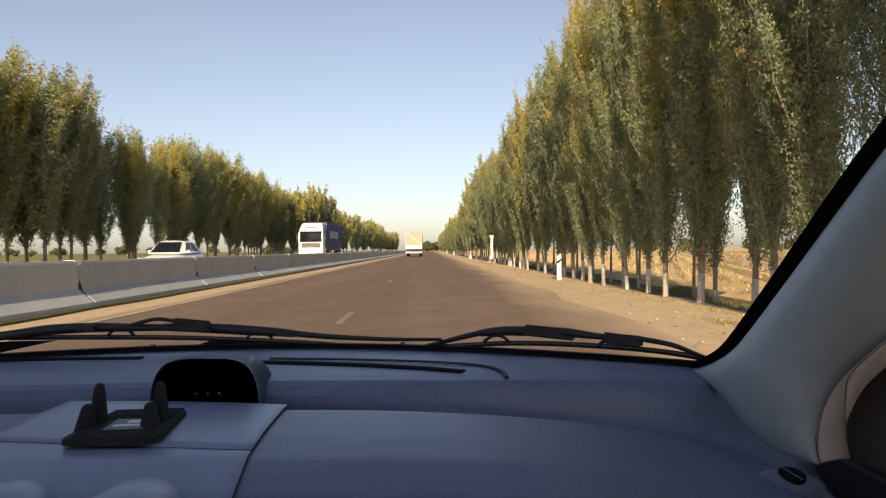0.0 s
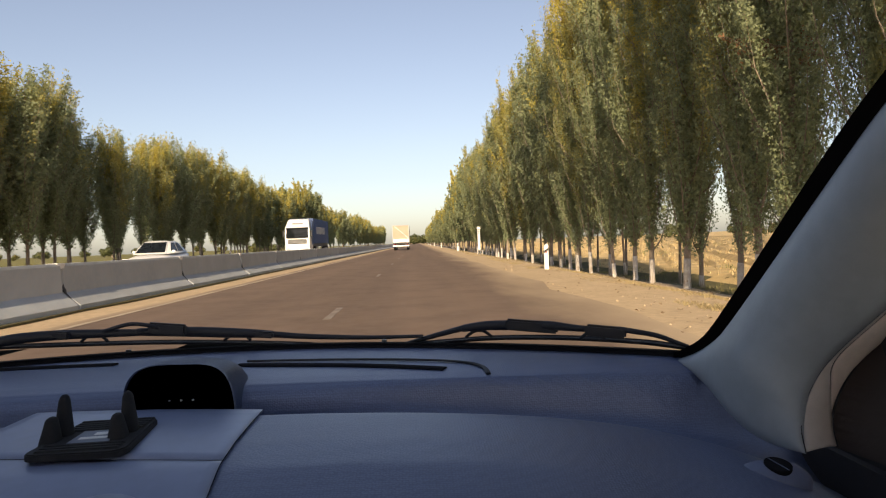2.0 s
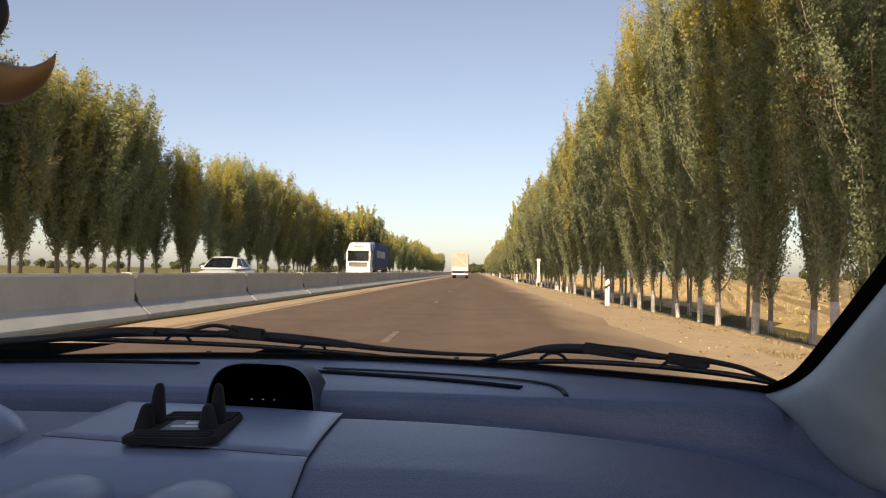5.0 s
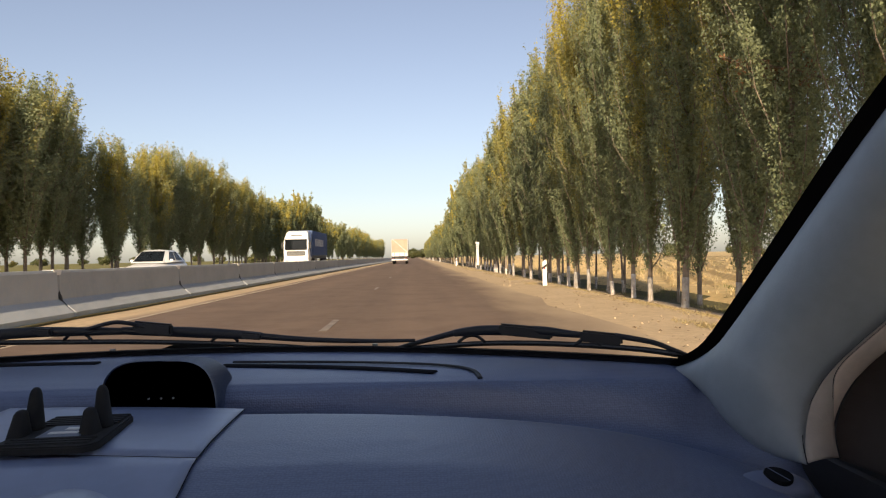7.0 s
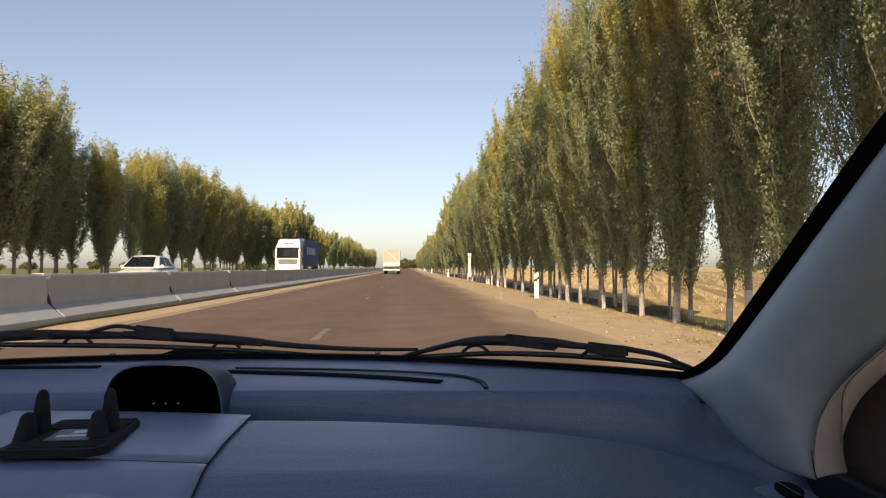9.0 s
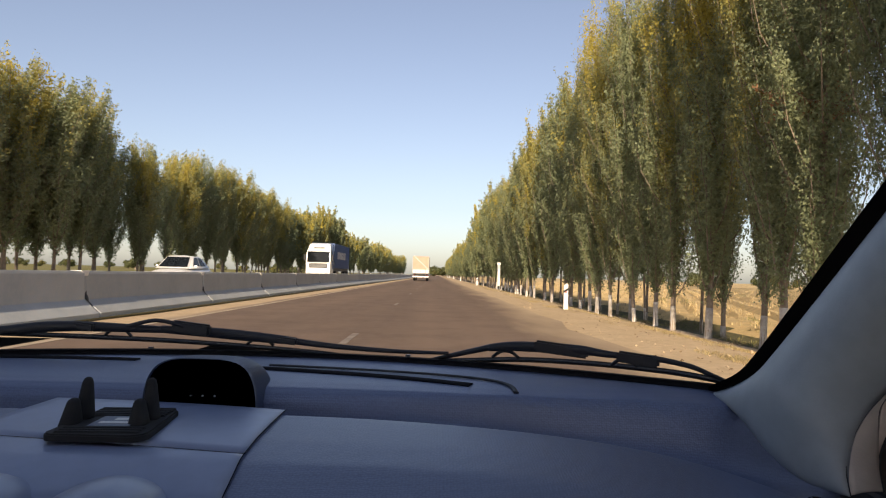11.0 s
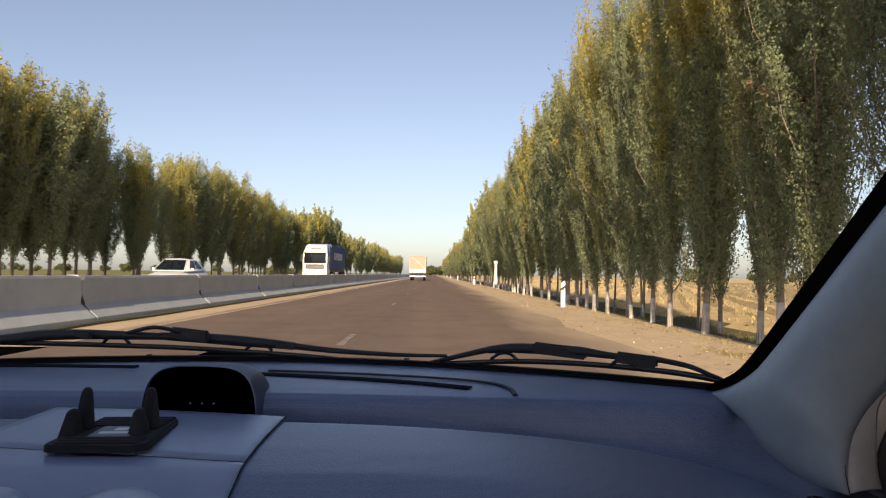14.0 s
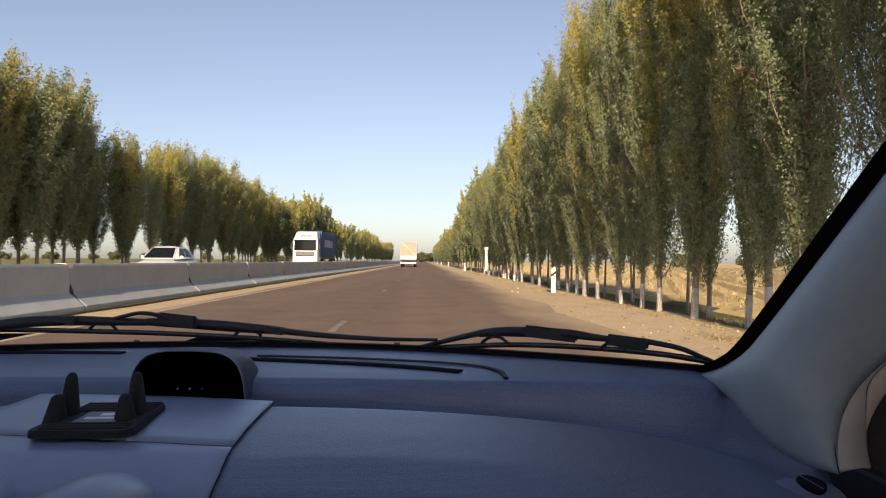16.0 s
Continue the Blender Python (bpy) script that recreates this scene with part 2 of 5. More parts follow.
POSTW = mat("post_paint", (0.72, 0.70, 0.66), 0.6, second=(0.6, 0.57, 0.52), scale=9, mix=0.6, bump=0.1, bump_scale=80)
POSTB = mat("post_black", (0.02, 0.02, 0.022), 0.6)
WHITE = mat("white_lacquer", (0.74, 0.74, 0.73), 0.3, second=(0.66, 0.65, 0.63), scale=3, mix=0.5, spec=0.5)
CANVAS = mat("truck_canvas", (0.48, 0.345, 0.265), 0.85, second=(0.39, 0.28, 0.21), scale=1.6, mix=0.7, bump=0.4, bump_scale=12)
BLUE = mat("container_blue", (0.035, 0.075, 0.2), 0.55, second=(0.03, 0.06, 0.16), scale=1.2, mix=0.6)
GREY = mat("light_grey_paint", (0.55, 0.56, 0.57), 0.6)
DARKGLASS = mat("dark_glass", (0.02, 0.025, 0.03), 0.05, spec=0.3)
RED = mat("red_lens", (0.3, 0.02, 0.02), 0.3)
CHROME = mat("bare_metal", (0.45, 0.45, 0.46), 0.35, metal=0.9)
DULL = mat("dull_metal", (0.16, 0.165, 0.17), 0.5, metal=0.6)
AMBER = mat("amber_resin", (0.42, 0.26, 0.09), 0.35, second=(0.22, 0.1, 0.035), scale=12, mix=0.7, spec=0.5)


# ---- mesh kit ----
def link(name, me, material, parent=None, label=""):
    ob = new(name, me)
    if material:
        me.materials.append(material)
    if parent:
        ob.parent = parent
    return tagged(ob, label)


def part(name, bm, material, parent, label="", smooth=False):
    me = bpy.data.meshes.new(name)
    bmesh.ops.recalc_face_normals(bm, faces=bm.faces)
    bm.to_mesh(me)
    bm.free()
    if smooth:
        me.polygons.foreach_set("use_smooth", [True] * len(me.polygons))
    return link(name, me, material, parent, label)


def thick(ob, metres, offset=-1.0):
    """Gives a sheet its thickness."""
    m = ob.modifiers.new("thickness", "SOLIDIFY")
    m.thickness, m.offset = metres, offset
    return ob


def thing(name, label, category, place=(0, 0, 0), group="", kind=""):
    ob = new(name)
    ob.empty_display_size = 0.1
    ob.location = place
    return tagged(ob, label, category, group, kind)


def box(bm, lo, hi, bevel=0.0, m=None):
    c, d = [(a + b) / 2 for a, b in zip(lo, hi)], [b - a for a, b in zip(lo, hi)]
    r = bmesh.ops.create_cube(bm, size=1, matrix=Matrix.Translation(c) @ Matrix.Diagonal((*d, 1)))
    vs = r["verts"]
    if bevel:
        es = list({e for v in vs for e in v.link_edges})
        vs = list({v for f in bmesh.ops.bevel(bm, geom=es, offset=bevel, segments=2, affect="EDGES")["faces"] for v in f.verts} | {v for v in vs if v.is_valid})
    if m:
        bmesh.ops.transform(bm, matrix=m, verts=[v for v in vs if v.is_valid])
    return vs


def cyl(bm, a, b, r1, r2=None, seg=16):
    a, b = Vector(a), Vector(b)
    d = b - a
    m = Matrix.Translation((a + b) / 2) @ d.to_track_quat("Z", "Y").to_matrix().to_4x4()
    return bmesh.ops.create_cone(bm, cap_ends=True, segments=seg, radius1=r1, radius2=r1 if r2 is None else r2, depth=d.length, matrix=m)["verts"]


def sheet(bm, fn, nu, nv, close_u=False):
    """A grid of faces over fn(u, v), u and v from 0 to 1."""
    g = [[bm.verts.new(fn(i / nu, j / nv)) for j in range(nv + 1)] for i in range(nu + (0 if close_u else 1))]
    n = len(g)
    for i in range(n if close_u else n - 1):
        for j in range(nv):
            bm.faces.new((g[i][j], g[(i + 1) % n][j], g[(i + 1) % n][j + 1], g[i][j + 1]))
    return g


def extrude_profile(bm, prof, y0, y1):
    """A closed outline in x and z drawn out along y, with its ends capped."""
    a = [bm.verts.new((x, y0, z)) for x, z in prof]
    b = [bm.verts.new((x, y1, z)) for x, z in prof]
    n = len(prof)
    for i in range(n):
        bm.faces.new((a[i], a[(i + 1) % n], b[(i + 1) % n], b[i]))
    bm.faces.new(a[::-1])
    bm.faces.new(b)


def spline(pts, s):
    """A smooth curve through pts at s from 0 to 1."""
    n = len(pts) - 1
    k = min(int(s * n), n - 1)
    t = s * n - k
    p = [Vector(pts[min(max(k + j, 0), n)]) for j in (-1, 0, 1, 2)]
    return 0.5 * ((2 * p[1]) + (p[2] - p[0]) * t + (2 * p[0] - 5 * p[1] + 4 * p[2] - p[3]) * t * t + (3 * p[1] - p[0] - 3 * p[2] + p[3]) * t ** 3)


def tube(bm, pts, radius, n=24, seg=8, flat=1.0, taper=None):
    """A rod along a smooth curve; flat squashes it in z."""
    ring = []
    for i in range(n + 1):
        s = i / n
        c = spline(pts, s)
        d = (spline(pts, min(s + 0.01, 1)) - spline(pts, max(s - 0.01, 0))).normalized()
        q = d.to_track_quat("Y", "Z").to_matrix()
        r = radius * (taper(s) if taper else 1)
        ring.append([bm.verts.new(c + q @ Vector((math.cos(a) * r, 0, math.sin(a) * r * flat))) for a in (2 * math.pi * k / seg for k in range(seg))])
    for i in range(n):
        for k in range(seg):
            bm.faces.new((ring[i][k], ring[i + 1][k], ring[i + 1][(k + 1) % seg], ring[i][(k + 1) % seg]))
    bm.faces.new(ring[0])
    bm.faces.new(ring[-1][::-1])


def step(a, b, x):
    t = min(max((x - a) / (b - a), 0), 1)
    return t * t * (3 - 2 * t)


# ---- ground, road, verge ----
def ground_z(x):
    """Height of the land across the road's line."""
    z = -0.03 - 0.24 * step(4.5, 5.9, x) - 0.30 * step(6.4, 7.3, x) + 0.36 * step(8.0, 9.2, x)
    z += 0.12 * step(-7.4, -8.2, x) - 0.22 * step(-15.0, -17.5, x)
    return z


def build_ground():
    xs = [-2600, -900, -300, -120, -60, -40, -30, -24] + [-20 + 0.5 * i for i in range(26)] + [-7, -4, 0, 2] + [2.5 + 0.25 * i for i in range(31)] + [11, 13, 16, 20, 26, 35, 60, 120, 300, 900, 2600]
    ys = [-400, -60, -20] + [-8 + 2.0 * i for i in range(40)] + [76, 84, 92, 100, 115, 130, 150, 180, 220, 280, 360, 500, 800, 1500, 2600]
    bm = bmesh.new()
    g = []
    for x in xs:
        row = []
        for y in ys:
            soft = noise.noise(Vector((x * 0.7, y * 0.45, 0))) * 0.05 + noise.noise(Vector((x * 2.1, y * 1.9, 5))) * 0.02
            off = soft * (1 if (3.2 < x < 60 or -60 < x < -15) and abs(y) < 300 else 0)
            row.append(bm.verts.new((x, y, ground_z(x) + off)))
        g.append(row)
    for i in range(len(xs) - 1):
        for j in range(len(ys) - 1):
            f = bm.faces.new((g[i][j], g[i + 1][j], g[i + 1][j + 1], g[i][j + 1]))
            mid = (xs[i] + xs[i + 1]) / 2
            wob = 0.3 * noise.noise(Vector((ys[j] * 0.31, 4, 1)))
            f.material_index = 3 if 6.2 + wob < mid < 8.6 + wob else 1 if mid > 7.4 else 2 if mid < -17 else 0
    ob = part("ground", bm, DUST, None, smooth=True)
    ob.data.materials.append(FIELD)
    ob.data.materials.append(MEADOW)
    ob.data.materials.append(DITCH)
    tagged(ob, "dusty tan verge and dry stubble fields beside the road", "ground", kind="structure")


build_ground()


def strip(name, label, category, material, x0, x1, y0, y1, z, ragged_right=0.0, ragged_left=0.0, seed=0, n=160, thick=0.03, kind="structure"):
    """A slab along the road with uneven sides."""
    bm = bmesh.new()
    cols = []
    for j in range(n + 1):
        s = j / n
        y = y0 + (y1 - y0) * s ** 2.2 if y1 > 200 else y0 + (y1 - y0) * s
        r = x1 + ragged_right * (noise.noise(Vector((y * 0.35, seed, 0))) + 0.5 * noise.noise(Vector((y * 1.3, seed, 3))))
        l = x0 + ragged_left * (noise.noise(Vector((y * 0.35, seed, 9))) + 0.5 * noise.noise(Vector((y * 1.3, seed, 7))))
        cols.append([bm.verts.new(p) for p in ((l, y, z - thick), (l, y, z), (l * 0.5 + r * 0.5, y, z), (r, y, z), (r, y, z - thick))])
    for a, b in zip(cols, cols[1:]):
        for k in range(4):
            bm.faces.new((a[k], b[k], b[k + 1], a[k + 1]))
    bm.faces.new(cols[0])
    bm.faces.new(cols[-1][::-1])
    return tagged(part(name, bm, material, None), label, category, kind=kind)


strip("road", "worn brown-grey asphalt carriageway with a crumbled edge", "road", ASPHALT, -5.3, 2.75, -12, 1500, 0.0, ragged_right=0.35, ragged_left=0.1)
strip("road_opposite", "grey asphalt carriageway behind the concrete barrier", "road", ASPHALT, -15.2, -7.75, -12, 1500, 0.12, seed=4, thick=0.06)
strip("road_edge_line", "worn pale edge line on the asphalt", "road marking", EDGE_LINE, -5.04, -4.92, -5, 420, 0.006, 0.012, 0.012, 2, thick=0.005)
strip("dirt_drift", "dark ragged strip along the foot of the barrier", "dirt", DITCH, -6.42, -6.2, -8, 300, 0.012, ragged_right=0.07, seed=6, thick=0.03)
for k in range(16):
    y = 9.5 + 12.0 * k
    strip("lane_dash", "short worn white lane dash", "road marking", LINE, -1.35, -1.25, y, y + 1.7, 0.005, 0.02, 0.02, k, n=12, thick=0.004)

# ---- concrete barrier, unit by unit ----
def barrier_mesh(seed):
    rnd = random.Random(seed)
    bm = bmesh.new()
    prof = [(0.42, -0.03), (0.42, 0.095), (0.40, 0.115), (0.14, 0.34), (0.115, 0.83), (0.095, 0.88), (-0.095, 0.88), (-0.115, 0.83), (-0.14, 0.34), (-0.40, 0.115), (-0.42, 0.095), (-0.42, -0.03)]
    n = 24
    ys = [-3.21, -3.165] + [-3.1 + 6.2 * j / n for j in range(n + 1)] + [3.165, 3.21]
    rings = []
    for j, y in enumerate(ys):
        end = 1.0 if j in (0, len(ys) - 1) else 0.0
        # the ends are chamfered and chipped
        rings.append([bm.verts.new((x - end * math.copysign(0.05 + 0.012 * rnd.random(), x) + rnd.gauss(0, 0.0012), y + end * rnd.gauss(0, 0.006), z + rnd.gauss(0, 0.0015) - (end * (0.015 + rnd.random() * 0.03) if z > 0.75 else 0))) for x, z in prof])
    for a, b in zip(rings, rings[1:]):
        for k in range(len(prof)):
            bm.faces.new((a[k], b[k], b[(k + 1) % len(prof)], a[(k + 1) % len(prof)]))
    bm.faces.new(rings[0])
    bm.faces.new(rings[-1][::-1])
    return bm


units = []
for v in range(3):
    u = thing("concrete_barrier", "weathered grey concrete barrier unit on the median", "barrier", (0, -500 - 10 * v, 0), "median barrier units")
    part("body", barrier_mesh(v), CONCRETE, u)
    q = random.Random(v * 2)
    bm = bmesh.new()
    ring = [(0.146, -3.225 + dy * q.uniform(0.8, 1.2), z * q.uniform(0.97, 1.03)) for dy, z in ((0, 0.50), (0.05, 0.45), (0.085, 0.38), (0.055, 0.32), (0.055, 0.24), (0.03, 0.22), (0.0, 0.31), (-0.08, 0.37), (-0.05, 0.44))]
    f = bm.faces.new([bm.verts.new((x + max(0, 0.345 - z) * 0.97, y, z)) for x, y, z in ring])
    bmesh.ops.solidify(bm, geom=[f], thickness=0.05)
    part("joint_notch", bm, BLACK, u, "dark broken notch at the joint")
    bm = bmesh.new()
    box(bm, (-0.09, -0.13, 0.79), (0.126, 0.13, 0.889), 0.006)
    for w in bm.verts:
        w.co.y = -3.225 + w.co.y * (0.6 if w.co.z < 0.84 else 1.1) * q.uniform(0.85, 1.15)
    part("chipped_corner", bm, CHIP, u, "chipped white cap over the joint")
    units.append(u)
k = 0
while True:
    y = -9.6 + 6.45 * k
    if y > 420:
        break
    m = pose(-6.75, y, 0, 0, 0, random.Random(k).uniform(-0.25, 0.25))
    if k < 3:
        units[k].matrix_basis = m
    else:
        copy_thing(units[k % 3], m)
    k += 1

# ---- guide posts ----
def guide_post():
    u = thing("guide_post", "white roadside guide post with a black slanted band", "guide post", (4.25, 22.5, -0.05), "guide posts along the verge")
    bm = bmesh.new()
    prof = [(-0.07, 0), (0.07, 0), (0.07, 0.84), (0.03, 0.88), (-0.07, 0.80)]
    extrude_profile(bm, prof, -0.045, 0.045)
    part("post", bm, POSTW, u)
    bm = bmesh.new()
    extrude_profile(bm, [(-0.074, 0.56), (0.074, 0.66), (0.074, 0.74), (-0.074, 0.64)], -0.049, 0.049)
    part("band", bm, POSTB, u, "black slanted band")
    bm = bmesh.new()
    box(bm, (-0.02, -0.055, 0.57), (0.02, -0.047, 0.62), 0.002)
    part("reflector", bm, RED, u, "small red reflector")
    return u


gp = guide_post()
for y in (58, 84, 110, 136, 162, 188):
    copy_thing(gp, pose(-15.7, y, 0.05, 0, 0, 180 + random.Random(y).uniform(-6, 6)))
for y in (72, 122, 172, 222, 272):
    copy_thing(gp, pose(4.25, y, -0.05, 0, 0, random.Random(y).uniform(-6, 6)))



def marker_pole():
    """Two steel legs that carry a tall white board and a small number plate."""
    u = thing("distance_marker", "tall white distance marker board on two grey steel legs", "road sign", (4.7, 52, -0.06))
    for x in (-0.085, 0.085):
        bm = bmesh.new()
        box(bm, (x - 0.02, -0.02, 0.0), (x + 0.02, 0.02, 2.0), 0.004)
        part("leg", bm, DULL, u)
    bm = bmesh.new()
    box(bm, (-0.085, -0.038, 0.35), (0.085, -0.02, 1.5), 0.004)
    part("board", bm, POSTW, u)
    bm = bmesh.new()
    box(bm, (-0.085, -0.036, 1.5), (0.085, -0.021, 1.98), 0.004)
    panel = part("upper_board", bm, GREY, u, "grey upper board with dark marks")
    for z, w in ((1.86, 0.05), (1.74, 0.06), (1.6, 0.05)):
        bm = bmesh.new()
        box(bm, (-w / 2, -0.04, z), (w / 2, -0.036, z + 0.07), 0.001)
        part("mark", bm, POSTB, panel)
    bm = bmesh.new()
    box(bm, (-0.14, -0.045, 1.95), (0.14, -0.025, 2.12), 0.012)
    plate = part("number_plate", bm, POSTW, u, "small white plate with grey bars")
    for x in (-0.05, 0.03):
        bm = bmesh.new()
        box(bm, (x - 0.025, -0.049, 1.99), (x + 0.035, -0.045, 2.08), 0.001)
        part("bar", bm, GREY, plate)


marker_pole()

# ---- poplars ----
def leaves(name, pos, nrm, size, rng, material, parent, label=""):
    """Small pointed leaves at pos, a face each, in one mesh."""
    n = len(pos)
    a = np.cross(nrm, rng.normal(size=(n, 3)))
    a /= np.linalg.norm(a, axis=1)[:, None] + 1e-9
    b = np.cross(nrm, a)
    s = size * rng.uniform(0.6, 1.25, (n, 1))
    v = np.stack([pos - a * s * 0.5 + b * s * 0.5, pos + a * s * 0.75, pos - a * s * 0.5 - b * s * 0.5], 1).reshape(-1, 3)
    me = bpy.data.meshes.new(name)
    me.vertices.add(3 * n)
    me.vertices.foreach_set("co", v.ravel())
    me.loops.add(3 * n)
    me.loops.foreach_set("vertex_index", np.arange(3 * n))
    me.polygons.add(n)
    me.polygons.foreach_set("loop_start", np.arange(n) * 3)
    me.update(calc_edges=True)
    return link(name, me, material, parent, label)


def poplar(height, width, count, size, seed, white=True, lean=0.0, material=None, clear=0.2, far=False):
    """A slim poplar: tapered trunk, steep limbs, and leaves gathered along the limbs."""
    rng = np.random.default_rng(seed)
    u = thing("poplar", "slim green poplar turning gold, trunk limewashed at its foot", "tree", (0, -600, 0), "poplars along the road")
    bm = bmesh.new()
    r0 = 0.0062 * height + 0.010
    bend = [(0, 0, -0.15), (rng.normal(0, 0.05), rng.normal(0, 0.05), height * 0.3), (rng.normal(0, 0.1), rng.normal(0, 0.1), height * 0.65), (rng.normal(0, 0.12), rng.normal(0, 0.12), height * 0.97)]
    tube(bm, bend, r0, 12 if not far else 6, 8 if not far else 5, taper=lambda s: (1.15 - 1.05 * s) + 0.3 * max(0, 0.06 - s) / 0.06)
    part("trunk", bm, BARK, u, smooth=True)
    if white:
        bm = bmesh.new()
        top = rng.uniform(0.75, 1.15)
        tube(bm, [spline(bend, s * top / height) for s in (0, 0.25, 0.5, 0.75, 1)], r0, 8, 10 if not far else 6, taper=lambda s: 1.23 - 0.9 * s * top / height + 0.3 * max(0, 0.06 - s * top / height) / 0.06)
        for v in bm.verts:
            if v.co.z > top * 0.8:
                v.co.z += rng.normal(-0.02, 0.1)
        part("limewash", bm, LIME, u, "flaking white limewash", smooth=True)
    bm = bmesh.new()
    nb = 64 if not far else 26
    pos, nrm = [], []
    per = count // nb
    for k in range(nb):
        rel = (k + rng.uniform(-0.4, 0.4)) / nb
        rel = min(max(rel, 0.0), 0.97)
        h0 = height * (clear + (0.80 - clear) * rel)
        az = k * 2.4 + rng.normal(0, 0.4)
        # widest at about half height, drawn in at the foot and at the tip
        reach = width * 0.5 * (0.16 + 1.0 * math.sin(math.pi * (0.10 + 0.76 * rel)) ** 0.9) * rng.uniform(0.6, 1.15)
        rise = min(height * rng.uniform(0.15, 0.27), height * rng.uniform(0.93, 1.05) - h0)
        base = np.array(spline(bend, min(h0 / height, 1)))
        d = np.array((math.cos(az), math.sin(az), 0))
        tip = base + d * reach + np.array((0, 0, rise))
        mid = base + d * reach * 0.70 + np.array((0, 0, rise * 0.36))
        if not far or k % 3 == 0:
            tube(bm, [base, mid, tip], 0.009 + 0.001 * height * (1 - rel), 3, 4, taper=lambda s: 1.2 - s)
        # upright shoots along the limb, each with its own bunch of leaves
        shoots = 22 if not far else 9
        for q in range(shoots):
            n = max(3, int(per / shoots * rng.uniform(0.4, 1.6)))
            u0 = (q + rng.uniform(0.1, 0.9)) / shoots
            c = (1 - u0) ** 2 * base + 2 * u0 * (1 - u0) * mid + u0 ** 2 * tip
            c = c + rng.normal(0, 0.035 * width, 3)
            length = height * rng.uniform(0.03, 0.07) * (0.9 + 0.15 * u0)
            grow = d * rng.uniform(0.05, 0.5) + rng.normal(0, 0.22, 3) + np.array((0, 0, 1.0))
            t = rng.uniform(-0.15, 1.0, n)
            thin = (0.012 + 0.05 * np.sin(np.pi * np.clip(t * 0.9 + 0.1, 0, 1)) ** 0.8)[:, None] * width * 0.75
            o = np.clip(rng.normal(size=(n, 3)), -1.5, 1.5) * thin
            pos.append(c + grow * length * t[:, None] + o)
            w = o / (np.linalg.norm(o, axis=1)[:, None] + 1e-6) * 0.7 + d * 0.45 + rng.normal(size=(n, 3)) * 0.4
            nrm.append(w / np.linalg.norm(w, axis=1)[:, None])
    tagged(part("branchwork", bm, BARK, u), kind="stuff")
    tagged(leaves("crown", np.concatenate(pos), np.concatenate(nrm), size, rng, material or LEAF, u), kind="stuff")
    return u


def bush(seed, w, h, count, size, material):
    rng = np.random.default_rng(seed)
    u = thing("distant_tree", "small round tree far across the field", "tree", (0, -700, 0), "distant field trees")
    bm = bmesh.new()
    tube(bm, [(0, 0, -0.2), (0.05, 0, h * 0.3), (0, 0.05, h * 0.6)], 0.05 * h, 4, 5, taper=lambda s: 1.1 - 0.7 * s)
    part("trunk", bm, BARK, u)
    ctr = rng.normal(size=(9, 3)) * np.array((w * 0.25, w * 0.25, h * 0.15)) + np.array((0, 0, h * 0.5))
    p = ctr[rng.integers(0, 9, count)]
    o = rng.normal(size=(count, 3))
    o /= np.linalg.norm(o, axis=1)[:, None]
    p = p + o * np.array((w * 0.24, w * 0.24, h * 0.28)) * rng.uniform(0.6, 1.05, (count, 1))
    tagged(leaves("crown", p, o, size, rng, material, u), kind="stuff")
    return u


# near trees: fine leaves; far trees: coarser ones
CLOSE = [poplar(9.0, 2.0, 84000, 0.036, 21 + i, clear=0.13) for i in range(3)]
NEAR = [poplar(9.0, 2.0, 52000, 0.046, 11 + i, clear=0.13) for i in range(4)]
MIDDLE = [poplar(9.0, 2.0, 24000, 0.074, 31 + i, clear=0.145) for i in range(4)]
FAR = [poplar(9.0, 2.05, 5600, 0.155, 41 + i, clear=0.16, far=True) for i in range(4)]
BACK = [poplar(9.0, 1.7, 4800, 0.13, 51 + i, clear=0.22, far=True) for i in range(3)]      # second row, behind the first
ACROSS = [poplar(9.0, 2.0, 23000, 0.072, 61 + i, clear=0.20) for i in range(4)]       # beyond the opposite road, barer at the foot
ACROSS_FAR = [poplar(9.0, 2.05, 5600, 0.15, 66 + i, clear=0.20, far=True) for i in range(3)]
used = set()


def plant(x, y, h, wide, k, back=False):
    d = math.hypot(x, y)
    kit = CLOSE if d < 13.5 else NEAR if d < 27 else MIDDLE if d < 70 else FAR
    if x < 0:
        kit = ACROSS if d < 80 else ACROSS_FAR
    if back and d > 18:
        kit = BACK
    src = kit[k % len(kit)]
    r = random.Random(k * 7)
    m = pose(x, y, ground_z(x) - 0.02, r.gauss(0, 1.2), r.gauss(0, 1.2), r.uniform(0, 360))
    s = Matrix.Diagonal((wide, wide, h / 9.0, 1))
    if src.name not in used:
        used.add(src.name)
        ob = src
        ob.matrix_basis = m @ s
    else:
        ob = copy_thing(src, m)
        ob.scale = (wide, wide, h / 9.0)
    return ob


rr = random.Random(5)
y, k = 5.5, 0
while y < 420:
    tall = 10.4 + 0.5 * math.sin(y * 0.21) + 0.4 * math.sin(y * 0.07 + 1) - 1.6 * step(70, 130, y)
    gap = 39 < y < 40.5
    if not gap:
        plant(6.1 + rr.gauss(0, 0.16), y, tall * rr.uniform(0.9, 1.08), rr.uniform(0.8, 1.1), k)
        k += 1
        if 9 < y < 60 and rr.random() < (0.55 if y < 17 else 0.8):
            plant(6.95 + rr.gauss(0, 0.2), y + rr.uniform(0.5, 1.1), tall * rr.uniform(0.8, 0.98), rr.uniform(0.6, 0.85), k, True)
            k += 1
    y += rr.uniform(1.35, 2.0) if y < 15 else rr.uniform(1.2, 2.1) if y < 120 else rr.uniform(2.2, 3.4)
y = 17.0
